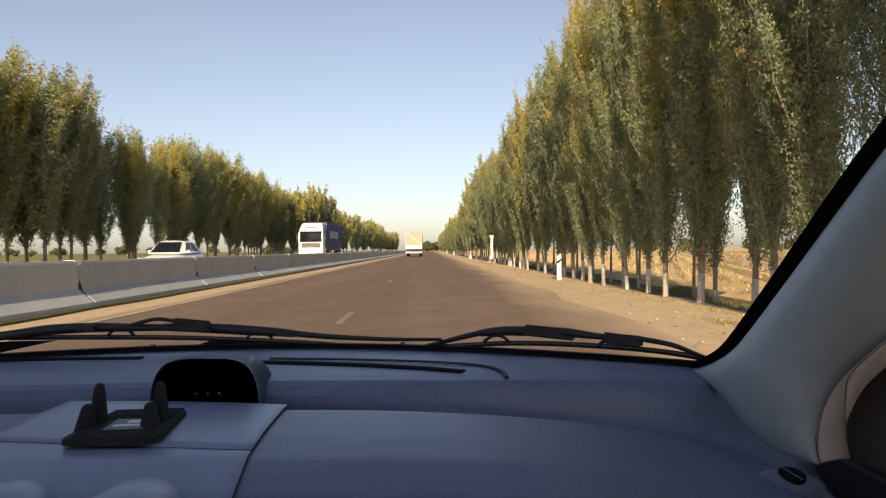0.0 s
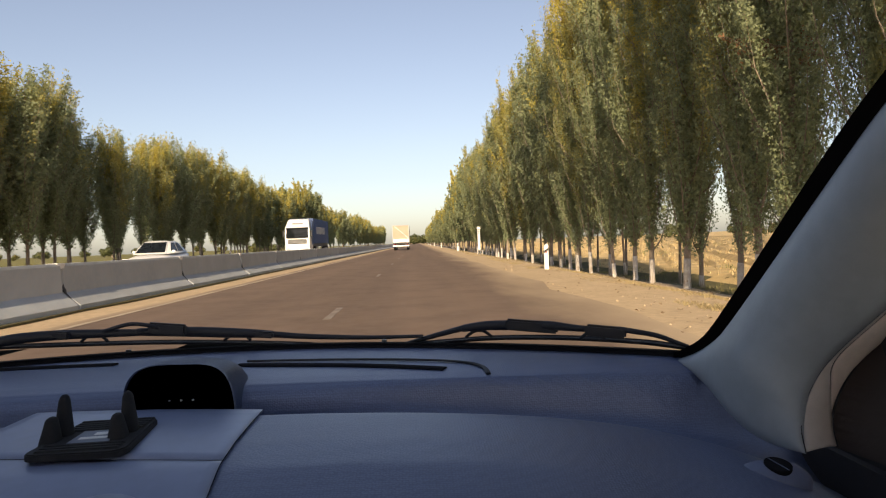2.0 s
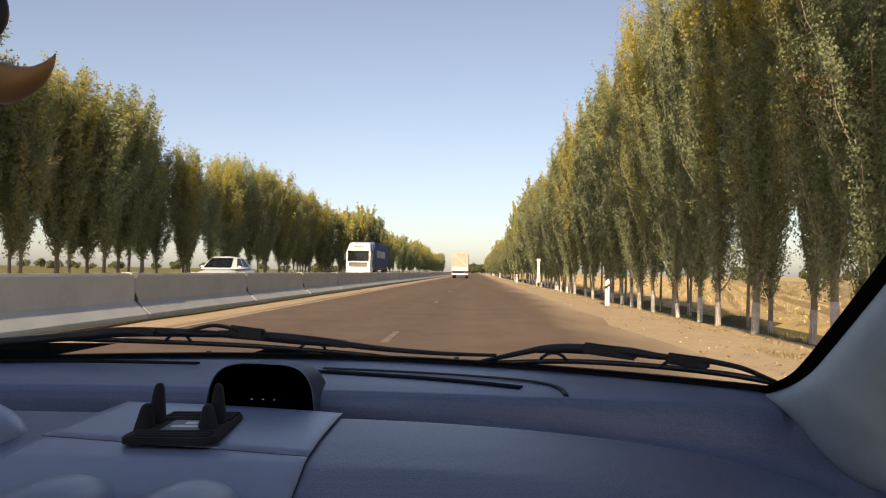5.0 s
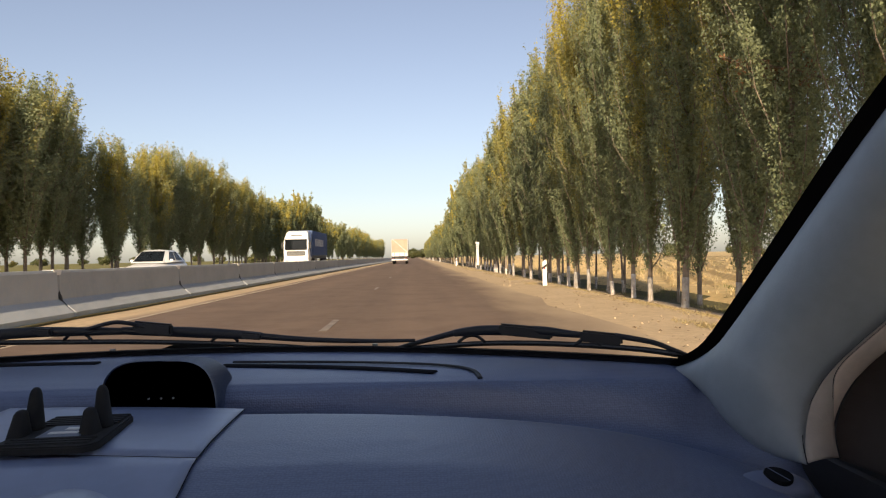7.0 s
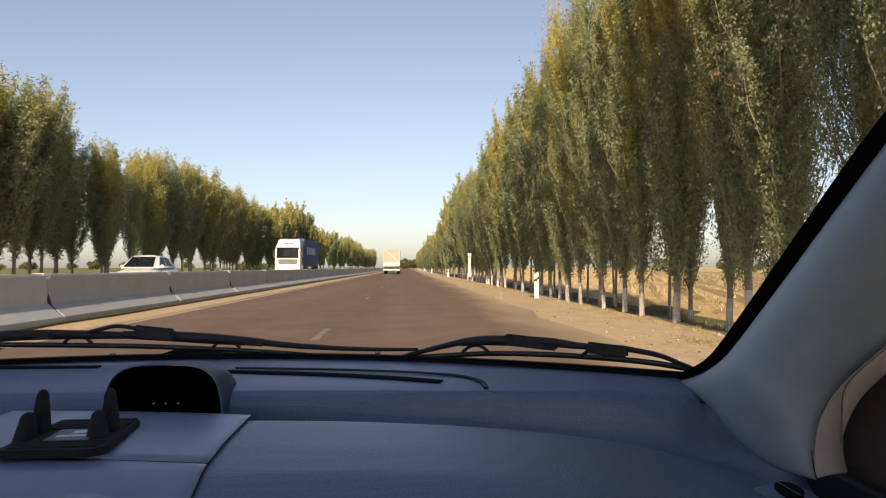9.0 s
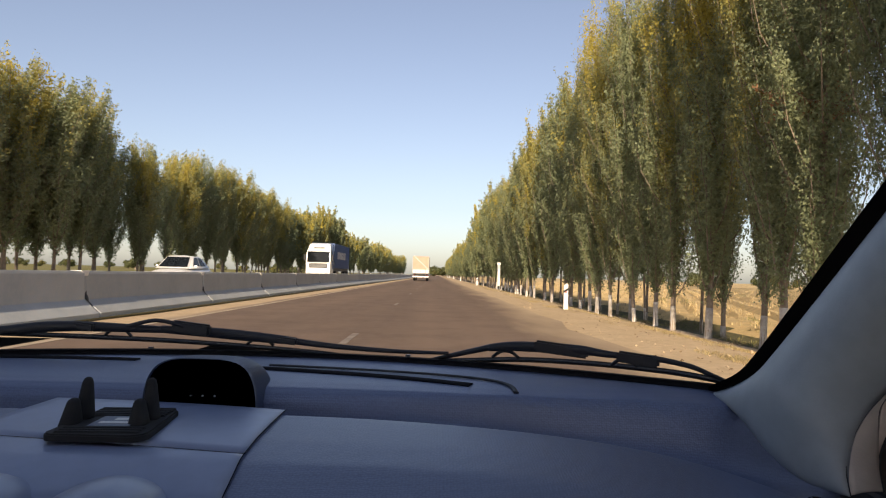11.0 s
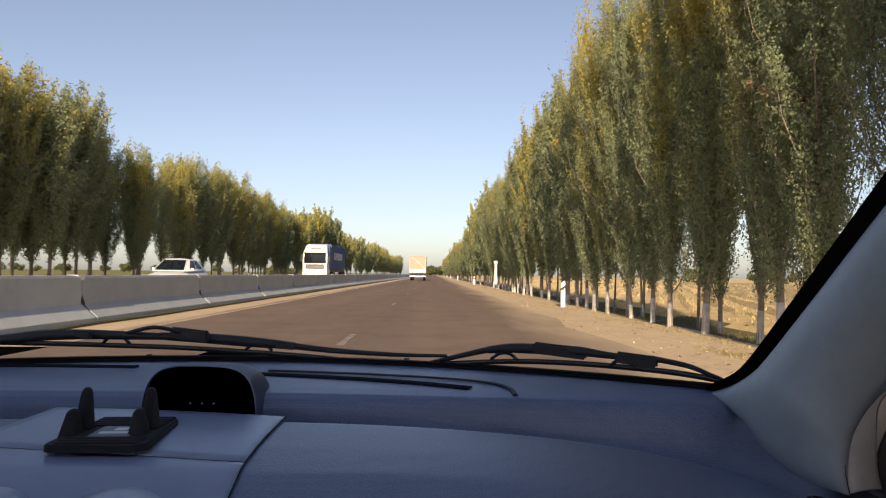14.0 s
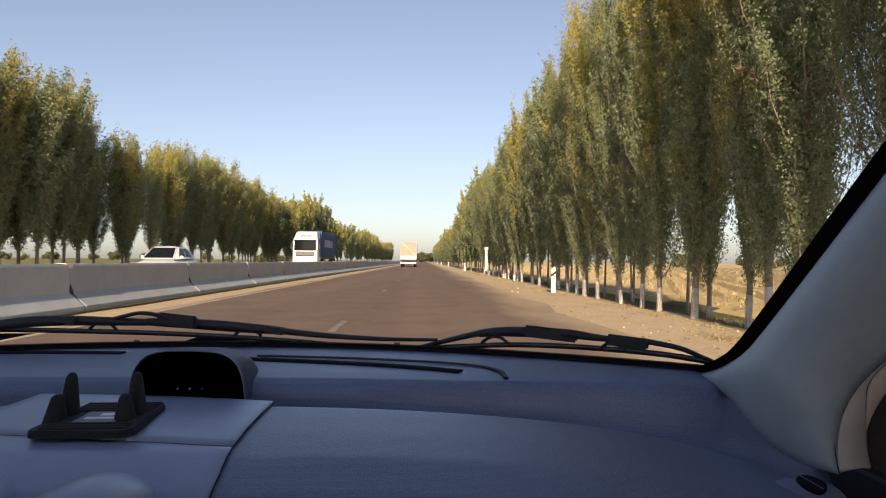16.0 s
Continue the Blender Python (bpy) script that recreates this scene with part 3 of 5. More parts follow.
while y < 380:
    tall = 9.6 + 1.2 * step(60, 30, y) + 0.9 * math.sin(y * 0.13) + 0.6 * math.sin(y * 0.051 + 2)
    if not (44 < y < 46 or 86 < y < 92 or 150 < y < 156):
        plant(-18.2 + rr.gauss(0, 0.55), y, tall * rr.uniform(0.86, 1.06), rr.uniform(0.95, 1.35), k)
        k += 1
    y += rr.uniform(0.9, 1.7) if y < 120 else rr.uniform(2.2, 3.8)
for i, (x, y, h) in enumerate(((-18.0, 45.2, 7.0), (-18.4, 87.0, 8.2), (-17.9, 88.6, 7.4), (-18.2, 90.2, 8.8))):
    t = poplar(h, 1.5, 500, 0.09, 90 + i, white=False, clear=0.25)
    tagged(t, "thin bare poplar with grey branches among the leafy ones", "tree")
    t.matrix_basis = pose(x, y, ground_z(x) - 0.02)


def broken_branch(root, tip):
    """A snapped limb with dry orange leaves, caught in a crown."""
    u = thing("broken_branch", "snapped dry branch with orange leaves caught in a poplar", "branch", root)
    rng = np.random.default_rng(61)
    d = Vector(tip) - Vector(root)
    bm = bmesh.new()
    tube(bm, [Vector((0, 0, 0)), d * 0.5 + Vector((0, 0, 0.12)), d], 0.02, 8, 6, taper=lambda s: 1.2 - s)
    pos, nrm = [], []
    for k in range(16):
        b0 = d * (0.15 + 0.05 * k) + Vector((0, 0, 0.1))
        e = b0 + d.normalized() * rng.uniform(0.15, 0.5) + Vector(rng.normal(0, 0.16, 3)) + Vector((0, 0, -0.08))
        tube(bm, [b0, (b0 + e) * 0.5 + Vector((0, 0, 0.03)), e], 0.006, 4, 4, taper=lambda s: 1.2 - s)
        for q in range(24):
            p = b0.lerp(e, rng.uniform(0.2, 1.05)) + Vector(rng.normal(0, 0.045, 3))
            pos.append(tuple(p))
            w = rng.normal(size=3)
            nrm.append(w / np.linalg.norm(w))
    part("branchwork", bm, BARK, u)
    tagged(leaves("dry_leaves", np.array(pos), np.array(nrm), 0.045, rng, RUST, u, "dry orange leaves"), kind="stuff")


broken_branch((6.25, 9.9, 3.5), (5.2, 10.9, 3.95))
BUSH = [bush(71 + i, 5.0, 4.6, 1100, 0.42, LEAF_FAR) for i in range(3)]
rb = random.Random(9)
spots = [(55 + 7 * i + rb.uniform(-3, 3), 165 + rb.uniform(-10, 25)) for i in range(14)] + [(-rb.uniform(60, 330), rb.uniform(260, 420)) for i in range(40)] + [(rb.uniform(-14, 20), rb.uniform(520, 640)) for i in range(16)]
for i, (x, y) in enumerate(spots):
    m = pose(x, y, ground_z(x) - 0.1, 0, 0, rb.uniform(0, 360))
    sc = rb.uniform(0.6, 1.2) * (1.8 if y > 500 else 1)
    if i < 3:
        BUSH[i].matrix_basis = m
    else:
        copy_thing(BUSH[i % 3], m).scale = (sc * 1.2, sc * 1.2, sc)


# ---- ground cover ----
def tufts(name, label, category, material, spots, height, blades, rng, wide=0.012):
    """Grass or straw: thin bent blades in bunches, one object."""
    n = len(spots) * blades
    base = np.repeat(np.array(spots), blades, 0) + np.column_stack([rng.normal(0, 0.05, n), rng.normal(0, 0.05, n), np.full(n, -0.02)])
    az = rng.uniform(0, 2 * np.pi, n)
    side = np.column_stack([np.cos(az), np.sin(az), np.zeros(n)]) * wide
    out = np.column_stack([-np.sin(az), np.cos(az), np.zeros(n)])
    h = height * rng.uniform(0.35, 1.1, n)[:, None]
    up = np.array((0, 0, 1.0))
    m = base + up * h * 0.6 + out * h * 0.15
    t = base + up * h + out * h * rng.uniform(0.2, 0.8, n)[:, None]
    v = np.stack([base - side, base + side, m + side * 0.7, m - side * 0.7, t], 1).reshape(-1, 3)
    me = bpy.data.meshes.new(name)
    faces = []
    for i in range(n):
        k = 5 * i
        faces += [(k, k + 1, k + 2, k + 3), (k + 3, k + 2, k + 4)]
    me.from_pydata(v.tolist(), [], faces)
    return tagged(link(name, me, material), label, category, kind="stuff")


gr = np.random.default_rng(3)
def scatter(n, x0, x1, y0, y1, power=1.8, patch=0.0):
    pts = []
    while len(pts) < n:
        x, y = gr.uniform(x0, x1), y0 + (y1 - y0) * gr.uniform() ** power
        if noise.noise(Vector((x * 0.9, y * 0.35, 2))) > patch - 0.25 * gr.uniform():
            pts.append((x, y, ground_z(x)))
    return pts


tufts("verge_grass", "dry yellow grass on the edge of the ditch", "grass", DRYGRASS, scatter(11000, 3.9, 6.5, 6, 90, 1.8, 0.10), 0.06, 5, gr, 0.004)
tufts("ditch_weeds", "low green weeds in the ditch under the trees", "grass", WEED, scatter(2600, 6.3, 8.8, 6, 80, 1.6, 0.08), 0.11, 5, gr, 0.008)
tufts("field_stubble", "pale cut stubble on the field", "stubble", STRAW, scatter(3600, 8.6, 46, 9, 120, 1.5, 0.0), 0.16, 4, gr, 0.018)
tufts("meadow_weeds", "yellow-green weeds beyond the opposite road", "grass", WEED, scatter(2600, -60, -19, 20, 150, 1.4, 0.0), 0.35, 4, gr, 0.03)


def field_rows():
    """Straw and weeds standing in rows along the furrows."""
    way, across = Vector((0.317, 0.948, 0)), Vector((0.948, -0.317, 0))
    r = np.random.default_rng(29)
    straw, weed = [], []
    while len(straw) < 5200 or len(weed) < 1500:
        k, a = int(r.integers(0, 112)), 20 + 150 * r.uniform() ** 1.6
        p = Vector((9.0, -30.0, 0)) + across * (1.3 * (k - 40) + r.normal(0, 0.13)) + way * a
        if not (8.8 < p.x < 60 and 5 < p.y < 120):
            continue
        w = noise.noise(Vector((p.x * 0.25, p.y * 0.12, 7)))
        (weed if w > 0.22 and len(weed) < 1500 else straw).append((p.x, p.y, ground_z(p.x) + 0.1))
    tufts("straw_rows", "pale straw left in rows along the furrows", "stubble", STRAW, straw[:5200], 0.2, 4, r, 0.014)
    tufts("field_weeds", "dark green weeds in patches on the field", "grass", WEED, weed[:1500], 0.14, 5, r, 0.012)


field_rows()


def litter():
    """Fallen leaves on the verge and under the trees."""
    n = 2600
    r = np.random.default_rng(17)
    x = np.where(r.uniform(size=n) < 0.75, r.normal(5.9, 1.0, n), r.uniform(2.6, 8.5, n))
    y = 5 + 55 * r.uniform(size=n) ** 1.7
    p = np.column_stack([x, y, [ground_z(v) + 0.03 for v in x]])
    q = np.column_stack([r.normal(0, 0.3, n), r.normal(0, 0.3, n), np.ones(n)])
    q /= np.linalg.norm(q, axis=1)[:, None]
    tagged(leaves("fallen_leaves", p, q, 0.042, r, DRYLEAF, None), "dry brown leaves fallen on the verge", "leaves", kind="stuff")


litter()


def furrows():
    """Low ridges left by the plough, running slantwise from the road."""
    way, across = Vector((0.317, 0.948, 0)), Vector((0.948, -0.317, 0))
    bm = bmesh.new()
    for k in range(112):
        last = None
        for j in range(56):
            p = Vector((9.0, -30.0, 0)) + across * (1.3 * (k - 40)) + way * (4.0 * j)
            if not (8.8 < p.x < 75 and 4 < p.y < 190):
                last = None
                continue
            fade = min(1, (p.x - 8.8) / 2.5, (p.y - 4) / 2, (190 - p.y) / 10, (75 - p.x) / 10)
            w = 0.36 + 0.14 * noise.noise(p * 0.6)
            h = max(0.03, 0.17 + 0.13 * noise.noise(p * 0.5 + Vector((3, 1, 0)))) * fade - 0.06 * (1 - fade)
            wob = across * 0.12 * noise.noise(p * 0.3)
            z = ground_z(p.x)
            row = [bm.verts.new(p + wob + across * a + Vector((0, 0, z + b))) for a, b in ((-w, -0.05), (0, h), (w, -0.05))]
            if last:
                for i in (0, 1):
                    bm.faces.new((last[i], row[i], row[i + 1], last[i + 1]))
            last = row
    tagged(part("furrow_ridges", bm, FIELD, None), "pale ploughed ridges across the stubble field", "field", kind="stuff")


furrows()


def gravel():
    """Loose stones and clods on the verge."""
    bm = bmesh.new()
    r = random.Random(8)
    for k in range(170):
        x, y = r.uniform(2.6, 5.2), 5 + 45 * r.random() ** 1.8
        s = r.uniform(0.006, 0.016) * (2.2 if r.random() < 0.04 else 1)
        vs = bmesh.ops.create_icosphere(bm, subdivisions=1, radius=s, matrix=pose(x, y, ground_z(x) + s * 0.3, 0, 0, r.uniform(0, 360)))["verts"]
        for v in vs:
            v.co += Vector((r.gauss(0, 0.2), r.gauss(0, 0.2), r.gauss(0, 0.15))) * s
    tagged(part("verge_stones", bm, DUST, None), "loose dusty stones and clods on the verge", "stones", kind="stuff")


gravel()

# ---- vehicles on the road ----
def wheel(u, x, y, z, r, w):
    ob = None
    bm = bmesh.new()
    cyl(bm, (x - w / 2, y, z), (x + w / 2, y, z), r, seg=20)
    bmesh.ops.bevel(bm, geom=[e for e in bm.edges if e.calc_face_angle(0) > 1.2], offset=0.04, segments=2, affect="EDGES")
    t = part("wheel", bm, RUBBER, u, "black rubber tyre on a grey rim")
    bm = bmesh.new()
    cyl(bm, (x - w / 2 - 0.01, y, z), (x + w / 2 + 0.01, y, z), r * 0.58, seg=14)
    part("rim", bm, CHROME, t)


def truck_ahead():
    u = thing("cargo_truck", "cargo truck with a pale canvas box body, seen from behind", "truck", (-2.45, 103, 0))
    bm = bmesh.new()
    box(bm, (-1.25, 0, 1.15), (1.25, 8.2, 3.7), 0.05)
    part("box_body", bm, CANVAS, u)
    for x in (-1.25, 1.19):
        bm = bmesh.new()
        box(bm, (x, -0.05, 1.15), (x + 0.07, 0.0, 3.7), 0.01)
        part("rear_frame", bm, CONCRETE, u)
    bm = bmesh.new()
    box(bm, (-0.04, -0.03, -1.5), (0.04, -0.002, 1.5), 0.005, pose(0.05, 0, 2.75, 0, -48, 0))
    part("strap", bm, GREY, u, "slanting strap across the tailgate")
    bm = bmesh.new()
    box(bm, (-1.16, -0.04, 1.17), (1.16, -0.004, 1.7), 0.01)
    gate = part("tailgate", bm, WHITE, u, "pale lower tailgate")
    for x in (-0.75, 0.0, 0.75):
        bm = bmesh.new()
        box(bm, (x - 0.03, -0.06, 1.2), (x + 0.03, -0.03, 1.68), 0.008)
        part("latch", bm, RED, gate, "dull red latch")
    for z in (2.35, 3.62):
        bm = bmesh.new()
        box(bm, (-1.24, -0.035, z), (1.24, 0.0, z + 0.06), 0.008)
        part("cross_bar", bm, CANVAS, u)
    bm = bmesh.new()
    box(bm, (-1.2, -0.02, 0.95), (1.2, 8.4, 1.15), 0.02)
    part("chassis", bm, BLACK, u)
    bm = bmesh.new()
    box(bm, (-1.22, -0.14, 0.55), (1.22, -0.04, 0.75), 0.02)
    part("bumper", bm, WHITE, u, "white underrun bar")
    for x in (-1.05, 0.85):
        bm = bmesh.new()
        box(bm, (x, -0.1, 0.82), (x + 0.22, -0.02, 0.93), 0.01)
        part("tail_lamp", bm, RED, u)
    bm = bmesh.new()
    box(bm, (-1.2, 8.5, 0.7), (1.2, 10.4, 3.1), 0.15)
    part("cab", bm, WHITE, u)
    for y in (1.6, 2.9, 9.4):
        for x in (-0.98, 0.98):
            wheel(u, x, y, 0.5, 0.5, 0.32)


truck_ahead()


def container_truck():
    """Cab-over tractor with a blue box, coming the other way; its front looks towards -y."""
    u = thing("container_truck", "white cab-over truck carrying a blue shipping container", "truck", (-12.3, 71, 0.12))
    bm = bmesh.new()
    prof = [(-0.2, 0.45), (-0.28, 1.1), (-0.27, 1.9), (-0.16, 2.85), (0.05, 3.1), (0.6, 3.72), (1.3, 3.86), (2.05, 3.86), (2.1, 3.7), (2.1, 0.8), (1.5, 0.8), (1.3, 1.05), (0.7, 1.05), (0.5, 0.45)]
    a = [[bm.verts.new((x, y, z)) for y, z in prof] for x in (-1.24, 1.24)]
    n = len(prof)
    for i in range(n):
        bm.faces.new((a[0][i], a[0][(i + 1) % n], a[1][(i + 1) % n], a[1][i]))
    bm.faces.new(a[0])
    bm.faces.new(a[1][::-1])
    for v in bm.verts:
        if v.co.z > 3.5:
            v.co.x *= 0.84          # the roof fairing draws in
    bmesh.ops.bevel(bm, geom=list(bm.edges), offset=0.05, segments=2, affect="EDGES")
    part("cab", bm, WHITE, u)
    bm = bmesh.new()
    f = [bm.verts.new(p) for p in ((-1.14, -0.30, 1.85), (1.14, -0.30, 1.85), (1.10, -0.21, 2.80), (-1.10, -0.21, 2.80))]
    bm.faces.new(f)
    bmesh.ops.solidify(bm, geom=bm.faces[:], thickness=-0.03)
    ws = part("windscreen", bm, DARKGLASS, u)
    bm = bmesh.new()
    box(bm, (-1.0, -0.335, 1.83), (0.9, -0.305, 1.87), 0.006)
    part("wiper", bm, BLACK, ws)
    bm = bmesh.new()
    box(bm, (-1.15, -0.36, 2.80), (1.15, -0.12, 2.93), 0.03)
    part("sun_visor", bm, DARKGLASS, u, "dark tinted sun visor")
    bm = bmesh.new()
    box(bm, (-0.55, 0.16, 3.28), (0.55, 0.22, 3.42), 0.01, pose(0, 0, 0))
    part("roof_emblem", bm, DULL, u, "grey plain emblem on the roof spoiler")
    for sx in (-1, 1):
        bm = bmesh.new()
        box(bm, (sx * 1.15 - 0.1, 0.3, 0.55), (sx * 1.15 + 0.1, 1.6, 1.0), 0.06)
        part("step_panel", bm, WHITE, u)
        bm = bmesh.new()
        box(bm, (sx * 1.21 - 0.04, 1.4, 1.1), (sx * 1.21 + 0.04, 2.3, 3.7), 0.03)
        part("side_fairing", bm, BLUE, u, "dark blue side fairing")
    bm = bmesh.new()
    box(bm, (-0.95, -0.31, 1.25), (0.95, -0.25, 1.72), 0.03)
    grille = part("grille", bm, BLACK, u)
    for z in (1.38, 1.5, 1.62):
        bm = bmesh.new()
        box(bm, (-0.9, -0.335, z - 0.02), (0.9, -0.305, z + 0.045), 0.005)
        part("slat", bm, DULL, grille)
    bm = bmesh.new()
    box(bm, (-1.25, -0.36, 0.35), (1.25, -0.2, 0.95), 0.05)
    part("bumper", bm, WHITE, u)
    for x in (-1.1, 0.75):
        bm = bmesh.new()
        box(bm, (x, -0.375, 0.66), (x + 0.35, -0.34, 0.85), 0.02)
        part("headlight", bm, GREY, u, "clear headlight")
    for x in (-1.245, 1.225):
        bm = bmesh.new()
        box(bm, (x, 0.35, 1.95), (x + 0.02, 1.25, 2.65), 0.008)
        part("side_window", bm, DARKGLASS, u)
    for x in (-1.5, 1.35):
        bm = bmesh.new()
        box(bm, (x, -0.15, 1.95), (x + 0.15, -0.05, 2.65), 0.03)
        part("mirror", bm, BLACK, u)
    bm = bmesh.new()
    prof = []
    for i in range(96):
        y = 2.75 + 12.1 * i / 95
        prof.append((y, 1.22 if i % 4 < 2 else 1.18))
    lo = [[bm.verts.new((sx * x, y, z)) for y, x in prof] for sx in (-1, 1) for z in (1.3, 3.95)]
    for p, q in ((lo[0], lo[1]), (lo[3], lo[2]), (lo[1], lo[3])):
        for i in range(95):
            bm.faces.new((p[i], p[i + 1], q[i + 1], q[i]))
    bm.faces.new((lo[0][0], lo[1][0], lo[3][0], lo[2][0]))
    bm.faces.new((lo[0][-1], lo[2][-1], lo[3][-1], lo[1][-1]))
    box_part = part("container", bm, BLUE, u, "blue corrugated shipping container")
    for x in (-1.24, 1.14):
        for y in (2.7, 14.8):
            bm = bmesh.new()
            box(bm, (x, y, 1.28), (x + 0.1, y + 0.1, 3.92), 0.01)
            part("corner_post", bm, BLUE, box_part)
    for i in range(7):
        bm = bmesh.new()
        box(bm, (1.222, 5.0 + 0.95 * i, 2.3), (1.232, 5.62 + 0.95 * i, 3.1), 0.002)
        part("emblem", bm, GREY, box_part, "pale block of a plain emblem")
    bm = bmesh.new()
    box(bm, (-1.1, 1.6, 0.95), (1.1, 15.0, 1.27), 0.02)
    part("chassis", bm, BLACK, u)
    for y in (0.95, 4.4, 11.6, 12.9, 14.2):
        for x in (-1.02, 1.02):
            wheel(u, x, y, 0.5, 0.5, 0.32)


container_truck()


def sedan():
    """A white saloon coming the other way; its front looks towards -y."""
    u = thing("sedan", "white saloon car on the opposite carriageway", "car", (-11.6, 29.0, 0.12))
    L, W = 4.3, 0.84
    low = [(0.0, 0.45), (0.08, 0.62), (0.5, 0.74), (1.1, 0.82), (1.35, 0.86), (2.2, 0.88), (3.3, 0.9), (3.6, 0.93), (4.15, 0.9), (4.28, 0.6)]
    bm = bmesh.new()
    def hull(s, v):
        y = s * L
        top = [z for z in (np.interp(y, [p[0] for p in low], [p[1] for p in low]),)][0]
        a = math.pi * v
        wx = W * (1 - 0.22 * abs(2 * s - 1) ** 5)
        e = 0.45
        cx, cz = math.cos(a), math.sin(a)
        return (wx * abs(cx) ** e * (1 if cx > 0 else -1), y, 0.22 + (top - 0.22) * cz ** 0.35)
    sheet(bm, hull, 30, 18)
    bmesh.ops.holes_fill(bm, edges=[e for e in bm.edges if e.is_boundary])
    part("body", bm, WHITE, u, smooth=True)
    # glasshouse: a tapered cap with raked screens
    low_ring = [Vector(p) for p in ((-0.76, 1.02, 0.84), (0.76, 1.02, 0.84), (0.74, 3.82, 0.88), (-0.74, 3.82, 0.88))]
    top_ring = [Vector(p) for p in ((-0.56, 1.86, 1.40), (0.56, 1.86, 1.40), (0.53, 3.02, 1.39), (-0.53, 3.02, 1.39))]
    bm = bmesh.new()
    a, b = [bm.verts.new(p) for p in low_ring], [bm.verts.new(p) for p in top_ring]
    for k in range(4):
        bm.faces.new((a[k], a[(k + 1) % 4], b[(k + 1) % 4], b[k]))
    crown = bmesh.ops.poke(bm, faces=[bm.faces.new(b)])["verts"][0]
    crown.co.z += 0.05
    bmesh.ops.bevel(bm, geom=[e for e in bm.edges if not e.is_boundary and crown not in e.verts], offset=0.06, segments=3, affect="EDGES")
    part("roof", bm, WHITE, u, "white roof and window pillars", smooth=True)
    def pane(name, k, u0, u1, w0, w1):
        """Dark glass on one side of the glasshouse, a little proud of it."""
        p, q, r, t = low_ring[k], low_ring[(k + 1) % 4], top_ring[(k + 1) % 4], top_ring[k]
        out = (q - p).cross(t - p).normalized() * 0.012
        g = bmesh.new()
        f = g.faces.new([g.verts.new(p.lerp(q, x).lerp(t.lerp(r, x), z) + out) for x, z in ((u0, w0), (u1, w0), (u1, w1), (u0, w1))])
        bmesh.ops.solidify(g, geom=[f], thickness=0.02)
        part(name, g, DARKGLASS, u)
    pane("windscreen", 0, 0.07, 0.93, 0.1, 0.9)
    pane("rear_window", 2, 0.08, 0.92, 0.15, 0.9)
    for k in (1, 3):
        pane("side_window", k, 0.16, 0.5, 0.16, 0.88)
        pane("side_window", k, 0.53, 0.84, 0.16, 0.88)
    for sx in (-1, 1):
        bm = bmesh.new()
        box(bm, (sx * 0.62 - 0.15, -0.03, 0.56), (sx * 0.62 + 0.15, 0.1, 0.68), 0.03)
        part("headlight", bm, GREY, u)
        bm = bmesh.new()
        box(bm, (sx * 0.86 - 0.07, 1.5, 0.9), (sx * 0.86 + 0.07, 1.58, 1.0), 0.025)
        part("mirror", bm, WHITE, u)
        for y in (0.8, 3.4):
            wheel(u, sx * 0.74, y, 0.3, 0.3, 0.18)
    bm = bmesh.new()
    box(bm, (-0.35, -0.02, 0.42), (0.35, 0.06, 0.55), 0.02)
    part("grille", bm, BLACK, u)


sedan()

# ---- the car's cabin, in which the camera is carried ----
MID = -0.27     # centre line of the car


def screen_base(x):
    """Foot of the windscreen, bowed forward in the middle."""
    return 1.0 - 0.61 * (x - MID) ** 2


DASH = [(0.99, 0.866), (0.90, 0.868), (0.82, 0.868), (0.775, 0.8665), (0.752, 0.8645), (0.741, 0.860), (0.734, 0.852), (0.729, 0.838), (0.725, 0.80), (0.70, 0.785), (0.662, 0.79), (0.656, 0.83), (0.652, 0.855), (0.64, 0.858), (0.60, 0.858), (0.55, 0.857), (0.50, 0.853), (0.45, 0.842), (0.40, 0.82), (0.36, 0.78), (0.34, 0.72), (0.33, 0.6), (0.34, 0.42)]


def dash_shape(x, y, z):
    """Falls away towards the doors; the trough runs out on the passenger's side."""
    if 0.60 < y < 0.741:
        soft = np.interp(y, [0.60, 0.625, 0.64, 0.655, 0.68, 0.705, 0.72, 0.733, 0.737, 0.741], [0.858, 0.8575, 0.8545, 0.846, 0.829, 0.819, 0.817, 0.827, 0.845, 0.860])
        z += (soft - z) * step(-0.16, 0.12, x)
    return z - 0.49 * (x - MID) ** 4 * step(0.80, 0.62, y)


def dash_z(x, y):
    return dash_shape(x, y, np.interp(y, [p[0] for p in DASH[::-1]], [p[1] for p in DASH[::-1]]))


